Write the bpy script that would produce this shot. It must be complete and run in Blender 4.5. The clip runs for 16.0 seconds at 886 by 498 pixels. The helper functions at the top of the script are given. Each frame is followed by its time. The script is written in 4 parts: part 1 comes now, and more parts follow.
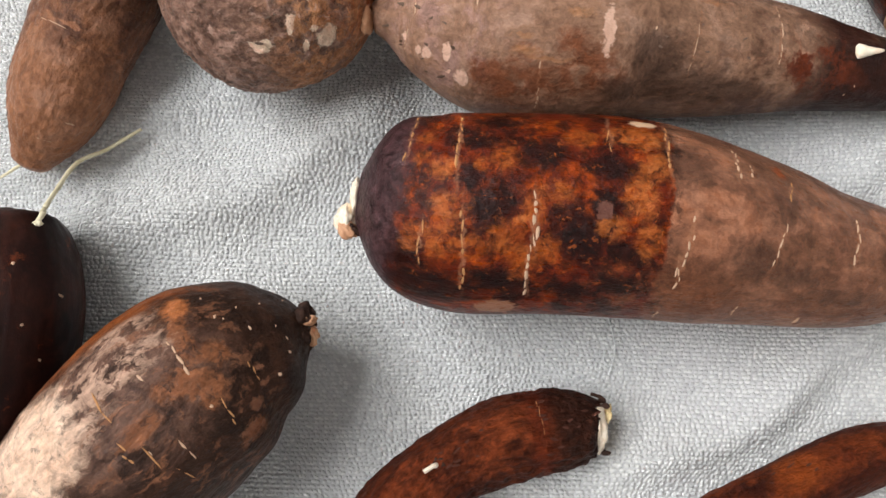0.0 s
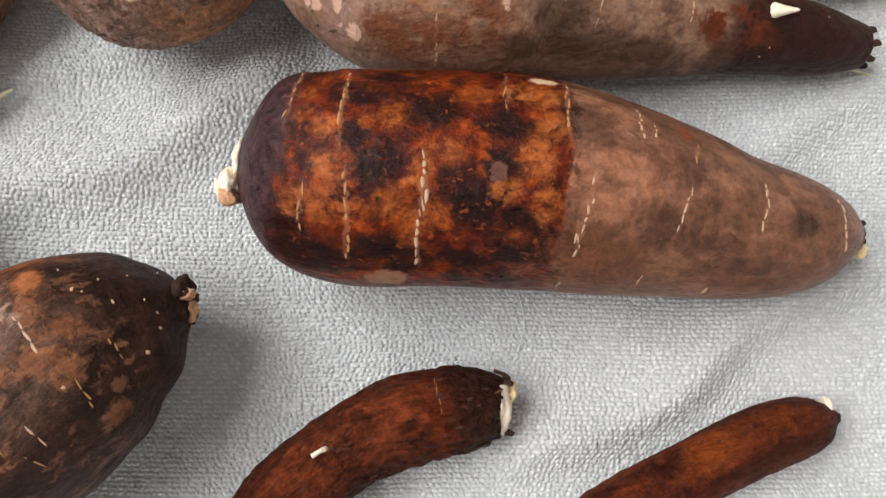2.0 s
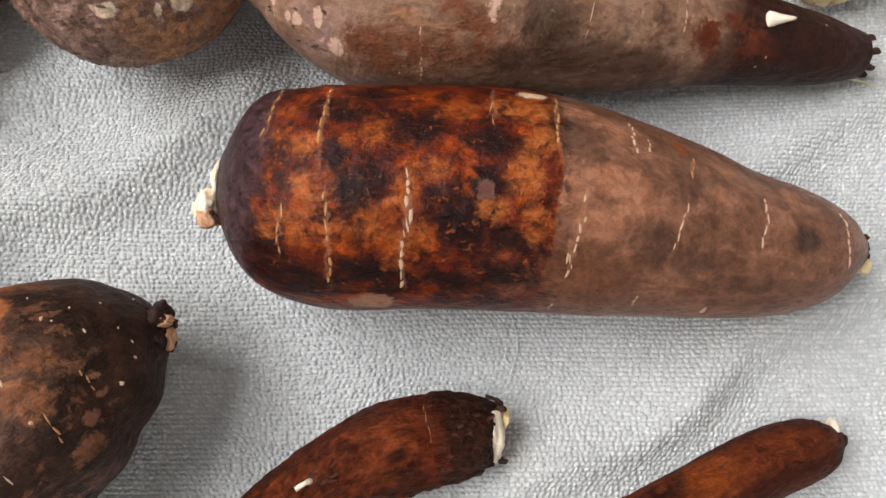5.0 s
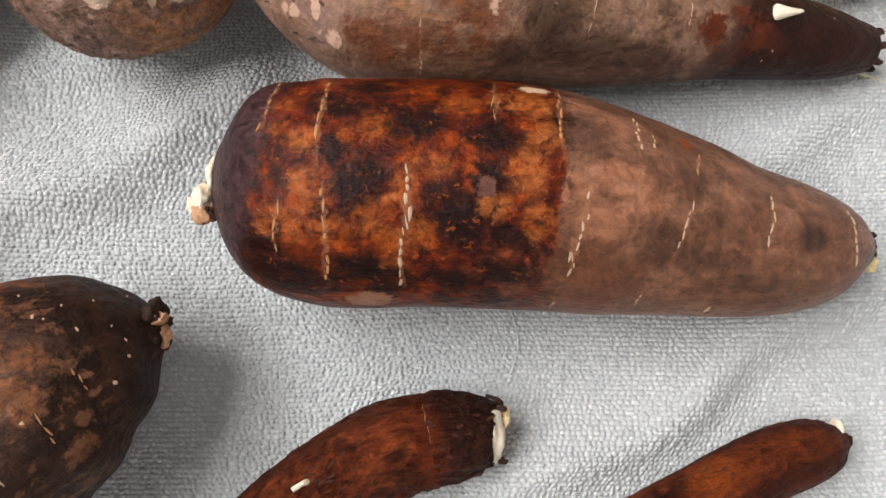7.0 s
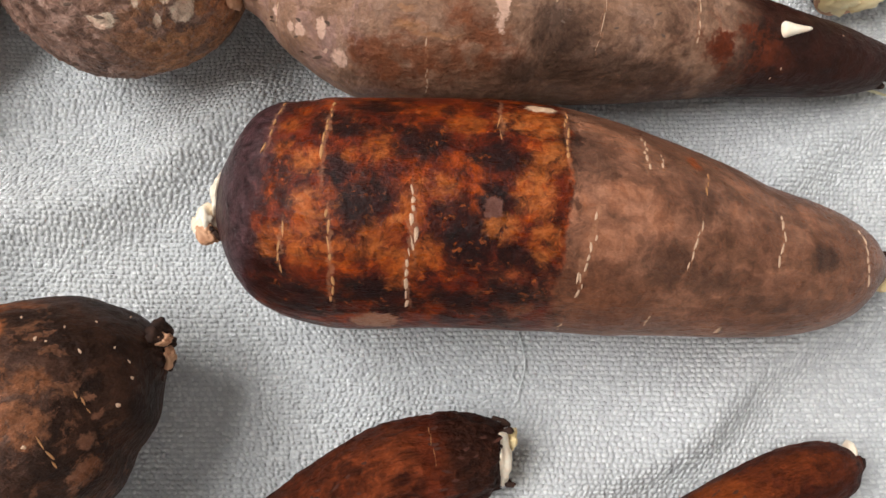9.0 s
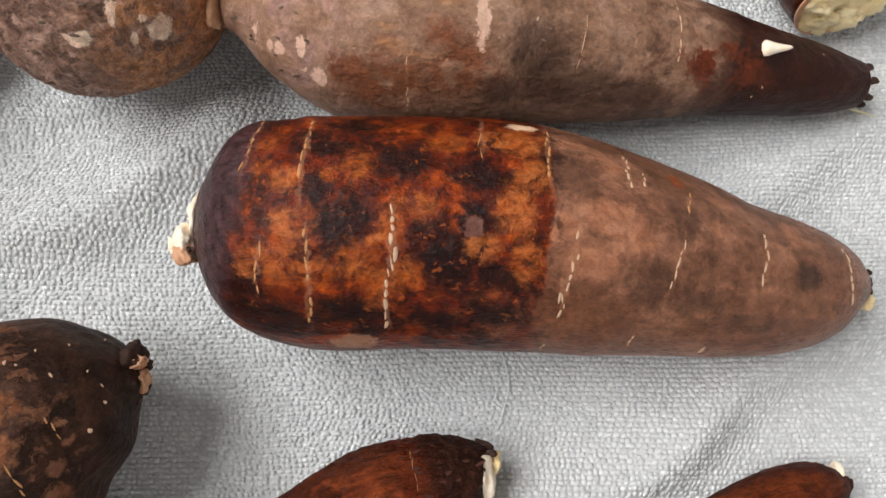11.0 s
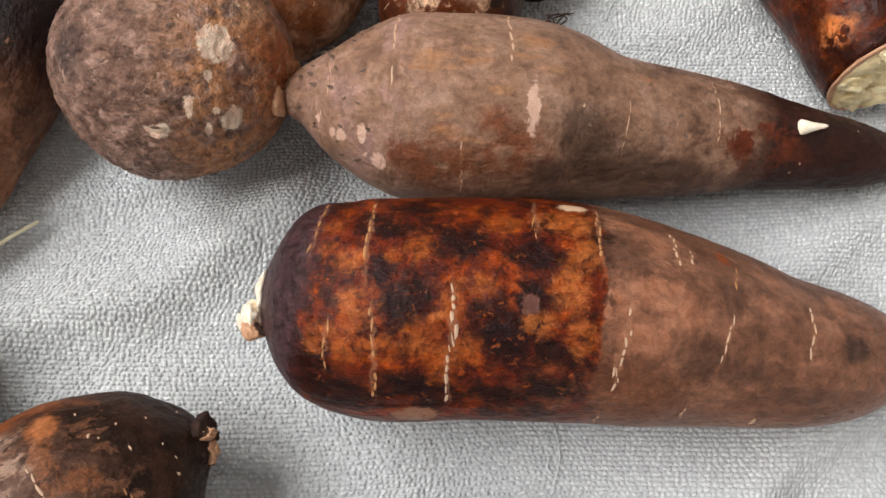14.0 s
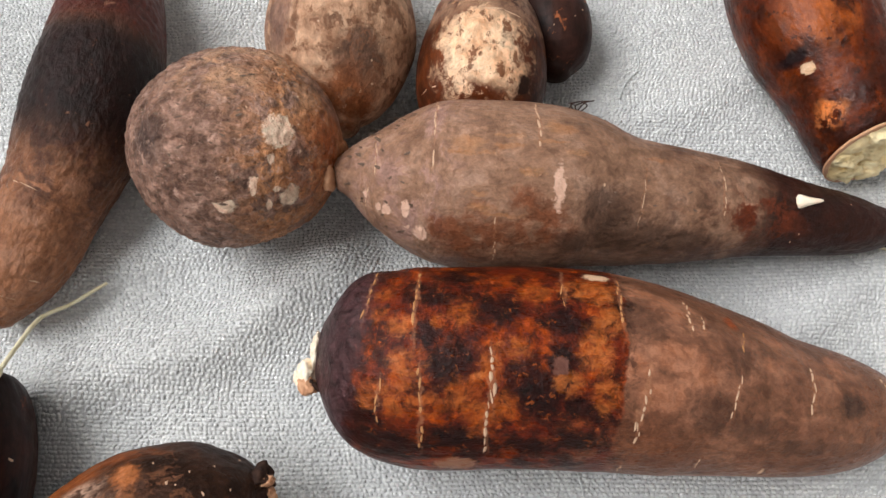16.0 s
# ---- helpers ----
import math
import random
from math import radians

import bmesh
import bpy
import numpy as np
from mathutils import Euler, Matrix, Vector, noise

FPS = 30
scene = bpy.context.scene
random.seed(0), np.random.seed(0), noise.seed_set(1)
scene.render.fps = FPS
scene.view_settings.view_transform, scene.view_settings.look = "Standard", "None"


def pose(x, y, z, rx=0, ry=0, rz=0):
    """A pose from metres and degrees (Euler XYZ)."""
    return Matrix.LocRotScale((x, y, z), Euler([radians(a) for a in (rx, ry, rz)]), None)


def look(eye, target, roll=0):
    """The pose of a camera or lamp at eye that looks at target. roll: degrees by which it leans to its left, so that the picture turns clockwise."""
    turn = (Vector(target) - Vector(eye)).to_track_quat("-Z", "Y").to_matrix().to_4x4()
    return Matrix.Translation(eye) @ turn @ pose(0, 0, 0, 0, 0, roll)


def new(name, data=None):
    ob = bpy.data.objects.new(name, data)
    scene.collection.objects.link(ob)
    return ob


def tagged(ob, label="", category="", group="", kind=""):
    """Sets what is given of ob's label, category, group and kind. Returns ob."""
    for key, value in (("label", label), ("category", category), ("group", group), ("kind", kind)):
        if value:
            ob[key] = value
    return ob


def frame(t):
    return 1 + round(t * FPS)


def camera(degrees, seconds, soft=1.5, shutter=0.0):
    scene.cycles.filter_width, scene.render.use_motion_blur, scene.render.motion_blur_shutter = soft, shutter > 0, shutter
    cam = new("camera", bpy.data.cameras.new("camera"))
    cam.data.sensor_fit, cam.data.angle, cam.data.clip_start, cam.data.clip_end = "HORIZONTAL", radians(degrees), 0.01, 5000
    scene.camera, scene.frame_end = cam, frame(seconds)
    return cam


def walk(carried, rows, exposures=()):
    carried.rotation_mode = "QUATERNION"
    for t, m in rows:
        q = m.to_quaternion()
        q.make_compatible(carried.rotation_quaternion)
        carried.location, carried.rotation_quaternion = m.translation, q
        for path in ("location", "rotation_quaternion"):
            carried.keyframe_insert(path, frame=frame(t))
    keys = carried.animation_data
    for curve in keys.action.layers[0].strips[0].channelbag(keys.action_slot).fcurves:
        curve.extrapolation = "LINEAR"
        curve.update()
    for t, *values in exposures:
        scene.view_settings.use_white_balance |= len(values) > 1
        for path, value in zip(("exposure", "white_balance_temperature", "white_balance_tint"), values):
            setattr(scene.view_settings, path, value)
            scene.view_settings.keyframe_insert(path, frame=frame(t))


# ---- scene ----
cam = camera(62.4, 16.0)
PATH = [
    (0, (0.00733, 0.00316, 0.33567), (-0.00493, 0.07758, -0.00611), -8.58),
    (0.5, (0.01201, 0.00366, 0.32919), (0.00350, 0.07650, -0.01304), -6.05),
    (1, (0.02107, 0.00137, 0.32170), (0.02072, 0.07307, -0.02088), 0.45),
    (1.5, (0.02716, -0.00107, 0.31785), (0.02711, 0.06838, -0.02519), 0.65),
    (2, (0.03331, -0.00014, 0.31344), (0.03966, 0.06939, -0.02953), 5.54),
    (2.5, (0.03596, 0.00341, 0.30831), (0.04166, 0.07707, -0.03380), 4.34),
    (3, (0.03748, 0.00551, 0.30624), (0.04426, 0.07956, -0.03577), 4.90),
    (3.5, (0.03633, 0.00505, 0.30719), (0.04014, 0.07998, -0.03468), 2.62),
    (4, (0.03732, 0.00490, 0.30546), (0.04395, 0.08064, -0.03619), 4.57),
    (6.5, (0.03825, 0.00633, 0.30214), (0.04407, 0.07930, -0.04012), 4.25),
    (7, (0.03794, 0.00786, 0.29949), (0.04465, 0.07949, -0.04304), 5.09),
    (7.5, (0.03774, 0.00918, 0.29875), (0.04434, 0.08030, -0.04389), 5.05),
    (8, (0.03747, 0.00945, 0.29757), (0.04462, 0.08128, -0.04490), 5.38),
    (8.5, (0.03759, 0.00929, 0.29788), (0.04339, 0.08192, -0.04446), 4.24),
    (9, (0.03766, 0.01141, 0.29770), (0.04191, 0.08834, -0.04371), 2.92),
    (11.5, (0.04108, 0.01246, 0.29438), (0.05080, 0.09821, -0.04481), 5.89),
    (12, (0.04052, 0.01358, 0.29474), (0.04881, 0.09848, -0.04470), 4.97),
    (12.5, (0.03697, 0.01713, 0.30032), (0.04145, 0.11505, -0.03567), 1.86),
    (13, (0.03335, 0.01692, 0.30398), (0.03439, 0.12336, -0.02944), -0.20),
    (13.5, (0.03203, 0.01726, 0.30578), (0.03193, 0.12595, -0.02692), -0.99),
    (14, (0.02983, 0.01623, 0.30880), (0.02737, 0.12723, -0.02312), -1.93),
    (14.5, (0.02581, 0.01518, 0.32010), (0.02651, 0.13333, -0.00935), -0.36),
    (15, (0.02231, 0.01512, 0.32931), (0.02129, 0.13518, 0.00055), -0.92),
    (15.5, (0.02121, 0.01606, 0.33673), (0.02258, 0.13913, 0.00909), -0.22),
    (16, (0.01778, 0.01579, 0.34243), (0.01282, 0.14447, 0.01698), -2.73),
]
walk(cam, [(t, look(eye, target, roll)) for t, eye, target, roll in PATH])

# ---- light ----
world = bpy.data.worlds.new("sky")
scene.world = world
world.use_nodes = True
wn = world.node_tree.nodes
sky = wn.new("ShaderNodeTexSky")
sky.sky_type, sky.sun_disc = "NISHITA", False
sky.sun_elevation, sky.sun_rotation = radians(48), radians(250)
world.node_tree.links.new(sky.outputs["Color"], wn["Background"].inputs["Color"])
wn["Background"].inputs["Strength"].default_value = 0.1

lamp = bpy.data.lights.new("window_light", "AREA")
lamp.shape, lamp.size, lamp.size_y, lamp.energy, lamp.color = "RECTANGLE", 2.3, 1.6, 90.0, (1.0, 0.994, 0.985)
lamp_ob = new("window_light", lamp)
lamp_ob.matrix_world = look((-1.58, 0.40, 2.40), (0.0, 0.12, 0.0))
scene.view_settings.exposure = 0.0


# ---- materials ----
def lin(r, g, b, gain=0.74):
    f = lambda v: gain * ((v / 255 + 0.055) / 1.055) ** 2.4 if v > 10 else gain * v / 3294
    return (f(r), f(g), f(b), 1.0)


class Tree:
    """A short way to write a node material."""

    def __init__(self, name):
        self.mat = bpy.data.materials.new(name)
        self.mat.use_nodes = True
        self.t = self.mat.node_tree
        self.bsdf = self.t.nodes["Principled BSDF"]

    def put(self, socket, value):
        if isinstance(value, bpy.types.NodeSocket):
            self.t.links.new(value, socket)
        else:
            socket.default_value = value

    def node(self, kind, out=0, ins=None, **props):
        n = self.t.nodes.new(kind)
        for k, v in props.items():
            setattr(n, k, v)
        for k, v in (ins or {}).items():
            self.put(n.inputs[k], v)
        return n.outputs[out]

    def math(self, op, a, b=0.0, clamp=False):
        return self.node("ShaderNodeMath", 0, {0: a, 1: b}, operation=op, use_clamp=clamp)

    def vec(self, op, a, b):
        return self.node("ShaderNodeVectorMath", 1 if op == "LENGTH" else 0, {0: a} if op == "LENGTH" else {0: a, 1: b}, operation=op)

    def span(self, v, a, b, lo=0.0, hi=1.0):
        return self.node("ShaderNodeMapRange", 0, {"Value": v, "From Min": a, "From Max": b, "To Min": lo, "To Max": hi}, interpolation_type="SMOOTHSTEP")

    def noise(self, p, scale, detail=4.0, rough=0.6, stretch=None, colour=False):
        if stretch:
            p = self.vec("MULTIPLY", p, stretch)
        return self.node("ShaderNodeTexNoise", 1 if colour else 0, {"Vector": p, "Scale": scale, "Detail": detail, "Roughness": rough})

    def warp(self, p, scale, amount):
        c = self.vec("SUBTRACT", self.noise(p, scale, 3.0, 0.6, colour=True), (0.5, 0.5, 0.5))
        return self.vec("ADD", p, self.vec("MULTIPLY", c, (amount, amount, amount)))

    def ramp(self, v, stops):
        n = self.t.nodes.new("ShaderNodeValToRGB")
        self.put(n.inputs[0], v)
        e = n.color_ramp.elements
        while len(e) < len(stops):
            e.new(0.5)
        for slot, (at, colour) in zip(e, stops):
            slot.position, slot.color = at, colour
        return n.outputs[0]

    def mix(self, f, a, b, blend="MIX"):
        n = self.t.nodes.new("ShaderNodeMix")
        n.data_type, n.blend_type = "RGBA", blend
        for i, v in ((0, f), (6, a), (7, b)):
            self.put(n.inputs[i], v)
        return n.outputs[2]

    def bump(self, height, strength, distance, normal=None):
        ins = {"Height": height, "Strength": strength, "Distance": distance}
        if normal:
            ins["Normal"] = normal
        return self.node("ShaderNodeBump", 0, ins)

    def done(self, colour, rough=0.6, normal=None, spec=0.4):
        self.put(self.bsdf.inputs["Base Color"], colour)
        self.put(self.bsdf.inputs["Roughness"], rough)
        self.put(self.bsdf.inputs["Specular IOR Level"], spec)
        if normal:
            self.put(self.bsdf.inputs["Normal"], normal)
        return self.mat


def plain(name, c0, c1, scale=60.0, rough=0.7, bump=0.3, depth=0.002):
    t = Tree(name)
    p = t.node("ShaderNodeTexCoord", 3)
    f = t.noise(p, scale, 5.0)
    return t.done(t.ramp(f, [(0.3, c0), (0.7, c1)]), rough, t.bump(t.noise(p, scale * 4, 4.0), bump, depth))


WALL = plain("wall_paint", (0.62, 0.61, 0.60, 1), (0.68, 0.67, 0.66, 1), 3.0, 0.8)
WOOD = plain("table_wood", (0.22, 0.13, 0.07, 1), (0.32, 0.20, 0.11, 1), 14.0, 0.5)
FLOORING = plain("floor_tile", (0.42, 0.38, 0.33, 1), (0.5, 0.46, 0.4, 1), 4.0, 0.4)
FRAME = plain("white_frame", (0.76, 0.76, 0.75, 1), (0.82, 0.82, 0.81, 1), 8.0, 0.5)
FLESH = plain("raw_flesh", lin(246, 222, 194, 1.05), lin(255, 244, 224, 1.05), 250.0, 0.6, 0.5, 0.0006)
YELLOW_FLESH = plain("drying_flesh", lin(238, 210, 152, 1.05), lin(255, 240, 200, 1.05), 120.0, 0.6, 0.6, 0.001)
TAN_FLESH = plain("tan_cortex", lin(196, 140, 104, 0.95), lin(226, 176, 138, 0.95), 200.0, 0.6, 0.4, 0.0006)
LENTICEL = plain("lenticel_cork", lin(196, 156, 126, 0.95), lin(232, 200, 170, 0.95), 900.0, 0.75, 0.5, 0.0003)
OCHRE_LENTICEL = plain("ochre_lenticel_cork", lin(176, 112, 60, 0.9), lin(222, 170, 116, 0.9), 900.0, 0.7, 0.5, 0.0003)
DARK_FIBRE = plain("dark_bark_shred", lin(40, 24, 18), lin(84, 52, 36), 300.0, 0.8, 0.5, 0.0004)
HAIR = plain("rootlet_skin", lin(226, 214, 172, 0.9), lin(244, 236, 206, 0.9), 200.0, 0.6, 0.3, 0.0003)
THREAD = plain("loose_cotton", (0.74, 0.78, 0.78, 1), (0.84, 0.86, 0.86, 1), 300.0, 0.9)


def terry():
    t = Tree("terry_cotton")
    p = t.node("ShaderNodeTexCoord", 3)
    tone = t.ramp(t.noise(p, 9.0, 3.0), [(0.35, (0.715, 0.73, 0.735, 1)), (0.65, (0.78, 0.785, 0.78, 1))])
    isl = t.node("ShaderNodeNewGeometry", 8)
    tone = t.mix(1.0, tone, t.ramp(isl, [(0.0, (0.84, 0.84, 0.85, 1)), (1.0, (1.08, 1.08, 1.07, 1))]), "MULTIPLY")
    fuzz = t.noise(p, 2600.0, 3.0, 0.7)
    m = t.done(tone, 0.95, t.bump(fuzz, 0.5, 0.0006), 0.1)
    t.bsdf.inputs["Sheen Weight"].default_value = 0.25
    t.bsdf.inputs["Sheen Roughness"].default_value = 0.6
    return m


TERRY = terry()


# ---- building helpers ----
def mesh_ob(name, bm, mat, parent=None, label="", smooth=True):
    me = bpy.data.meshes.new(name)
    bm.to_mesh(me)
    bm.free()
    me.materials.append(mat)
    if smooth:
        me.shade_smooth()
    ob = new(name, me)
    if parent:
        ob.parent = parent
    if label:
        ob["label"] = label
    return ob


def box(name, lo, hi, mat, parent=None, bevel=0.0):
    bm = bmesh.new()
    bmesh.ops.create_cube(bm, size=1.0)
    for v in bm.verts:
        v.co = Vector([a + (b - a) * (c + 0.5) for a, b, c in zip(lo, hi, v.co)])
    if bevel:
        bmesh.ops.bevel(bm, geom=bm.edges[:], offset=bevel, segments=2, affect="EDGES")
    return mesh_ob(name, bm, mat, parent, smooth=False)


def tube(name, pts, radius, mat, parent=None, label="", sides=7, steps=8, taper=0.6):
    """A thin thread swept along a smooth line through pts."""
    pts = [Vector(p) for p in pts]
    line = []
    for i in range(len(pts) - 1):
        a, b, c, d = pts[max(i - 1, 0)], pts[i], pts[i + 1], pts[min(i + 2, len(pts) - 1)]
        for k in range(steps):
            u = k / steps
            line.append(0.5 * (2 * b + (c - a) * u + (2 * a - 5 * b + 4 * c - d) * u * u + (3 * b - a - 3 * c + d) * u ** 3))
    line.append(pts[-1])
    bm = bmesh.new()
    rings = []
    for i, p in enumerate(line):
        t = (line[min(i + 1, len(line) - 1)] - line[max(i - 1, 0)]).normalized()
        s = t.orthogonal().normalized()
        u = t.cross(s)
        r = radius * (1 - (1 - taper) * i / len(line)) * (1 + 0.25 * noise.noise(p * 400))
        rings.append([bm.verts.new(p + r * (s * math.cos(a) + u * math.sin(a))) for a in [2 * math.pi * k / sides for k in range(sides)]])
    for a, b in zip(rings, rings[1:]):
        for k in range(sides):
            bm.faces.new((a[k], a[(k + 1) % sides], b[(k + 1) % sides], b[k]))
    bm.faces.new(rings[0][::-1])
    bm.faces.new(rings[-1])
    bmesh.ops.recalc_face_normals(bm, faces=bm.faces[:])
    return mesh_ob(name, bm, mat, parent, label)


def chunk(name, at, size, mat, parent, seed=0, rough=0.35, label="", turn=(0, 0, 0), sub=4):
    """A broken, uneven lump of root flesh."""
    bm = bmesh.new()
    bmesh.ops.create_icosphere(bm, subdivisions=sub, radius=1.0)
    rot = pose(*at, *turn)
    off = Vector((seed * 7.1, seed * 3.3, seed))
    for v in bm.verts:
        n = noise.noise(v.co * 1.3 + off) + 0.5 * noise.noise(v.co * 3.1 + off) + 0.3 * noise.noise(v.co * 7 + off)
        v.co = rot @ Vector([c * s * (1 + rough * n) for c, s in zip(v.co, size)])
    return mesh_ob(name, bm, mat, parent, label)


# ---- the room ----
def room():
    x0, x1, y0, y1, z0, z1 = -1.7, 1.9, -1.8, 2.4, -0.78, 3.5
    tagged(box("floor", (x0 - 0.15, y0 - 0.15, z0 - 0.1), (x1 + 0.15, y1 + 0.15, z0), FLOORING), "pale tiled floor", "floor", kind="structure")
    tagged(box("ceiling", (x0 - 0.15, y0 - 0.15, z1), (x1 + 0.15, y1 + 0.15, z1 + 0.1), WALL), "plain light grey ceiling", "ceiling", kind="structure")
    tagged(box("wall_north", (x0, y1, z0), (x1, y1 + 0.15, z1), WALL), "plain light grey wall", "wall", kind="structure")
    tagged(box("wall_south", (x0, y0 - 0.15, z0), (x1, y0, z1), WALL), "plain light grey wall", "wall", kind="structure")
    tagged(box("wall_east", (x1, y0 - 0.15, z0), (x1 + 0.15, y1 + 0.15, z1), WALL), "plain light grey wall", "wall", kind="structure")
    a0, a1, wz0, wz1 = -0.85, 1.65, 1.50, 3.30
    w = tagged(new("wall_west"), "light grey wall with a wide window opening", "wall", kind="structure")
    xa, xb = x0 - 0.15, x0
    for lo, hi in (((xa, y0 - 0.15, z0), (xb, a0, z1)), ((xa, a1, z0), (xb, y1 + 0.15, z1)), ((xa, a0, z0), (xb, a1, wz0)), ((xa, a0, wz1), (xb, a1, z1))):
        box("wall_panel", lo, hi, WALL, w)
    win = tagged(new("window_1"), "white-framed window with clear panes", "window", kind="structure")
    f, mid, xa, xb = 0.05, 0.40, x0 - 0.1, x0 - 0.05
    for lo, hi in (((xa, a0, wz0), (xb, a1, wz0 + f)), ((xa, a0, wz1 - f), (xb, a1, wz1)),
                   ((xa, a0, wz0 + f), (xb, a0 + f, wz1 - f)), ((xa, a1 - f, wz0 + f), (xb, a1, wz1 - f)),
                   ((xa, mid - 0.025, wz0 + f), (xb, mid + 0.025, wz1 - f))):
        box("window_frame", lo, hi, FRAME, win)
    glass = bpy.data.materials.new("clear_glass")
    glass.use_nodes = True
    g = glass.node_tree.nodes["Principled BSDF"].inputs
    g["Transmission Weight"].default_value, g["Roughness"].default_value, g["IOR"].default_value = 1.0, 0.0, 1.45
    for a, b in ((a0 + f, mid - 0.025), (mid + 0.025, a1 - f)):
        pane = box("pane", (xa + 0.022, a, wz0 + f), (xa + 0.028, b, wz1 - f), glass, win)
        pane.visible_shadow = False
    table = tagged(new("table"), "wooden table standing under the towel", "table")
    table.location = (0.04, 0.12, z0)
    top = box("tabletop", (-0.58, -0.46, 0.72), (0.62, 0.5, 0.75), WOOD, table, 0.004)
    for sx in (-0.52, 0.5):
        for sy in (-0.4, 0.38):
            box("leg", (sx, sy, 0.0), (sx + 0.06, sy + 0.06, 0.72), WOOD, table, 0.004)


room()


# ---- the towel ----
RIDGES = (  # start, end, height, half-width
    ((-0.17, 0.073), (-0.035, 0.137), 0.0140, 0.016),
    ((-0.20, 0.118), (-0.10, 0.165), 0.006, 0.012),
    ((0.075, -0.025), (0.235, 0.062), 0.0135, 0.013),
    ((0.17, 0.102), (0.29, 0.160), 0.008, 0.014),
    ((0.03, -0.075), (0.11, -0.045), 0.004, 0.014),
    ((0.10, 0.222), (0.20, 0.255), 0.004, 0.012),
    ((-0.12, 0.30), (-0.02, 0.36), 0.006, 0.02),
)


def cloth(x, y):
    """Height of the towel's ground weave, for arrays of x and y."""
    z = -0.004 + 0.0014 * np.sin(x * 41 + 1.3 * np.sin(y * 23)) * np.cos(y * 33 + x * 12) + 0.0007 * np.sin(x * 97 + y * 71)
    for (ax, ay), (bx, by), high, wide in RIDGES:
        dx, dy = bx - ax, by - ay
        n = math.hypot(dx, dy)
        along = ((x - ax) * dx + (y - ay) * dy) / n
        side = ((x - ax) * dy - (y - ay) * dx) / n + 0.006 * np.sin(along * 45 + ax * 30)
        end = np.clip(np.minimum(along, n - along) / 0.03 + 0.8, 0, 1)
        end = end * end * (3 - 2 * end)
        # steeper on the side that faces away from the window
        w = np.where(side > 0, wide * 0.85, wide * 1.25)
        z = z + high * end * np.exp(-(side / w) ** 2)
    return z


def grid_mesh(name, xs, ys, zf, mat, parent=None):
    gx, gy = np.meshgrid(xs, ys)
    co = np.stack([gx, gy, zf(gx, gy)], -1).reshape(-1, 3)
    nx, ny = len(xs), len(ys)
    i = (np.arange(ny - 1)[:, None] * nx + np.arange(nx - 1)).ravel()
    faces = np.stack([i, i + 1, i + nx + 1, i + nx], -1)
    me = bpy.data.meshes.new(name)
    me.from_pydata(co.tolist(), [], faces.tolist())
    me.materials.append(mat)
    me.shade_smooth()
    ob = new(name, me)
    ob.parent = parent
    return ob


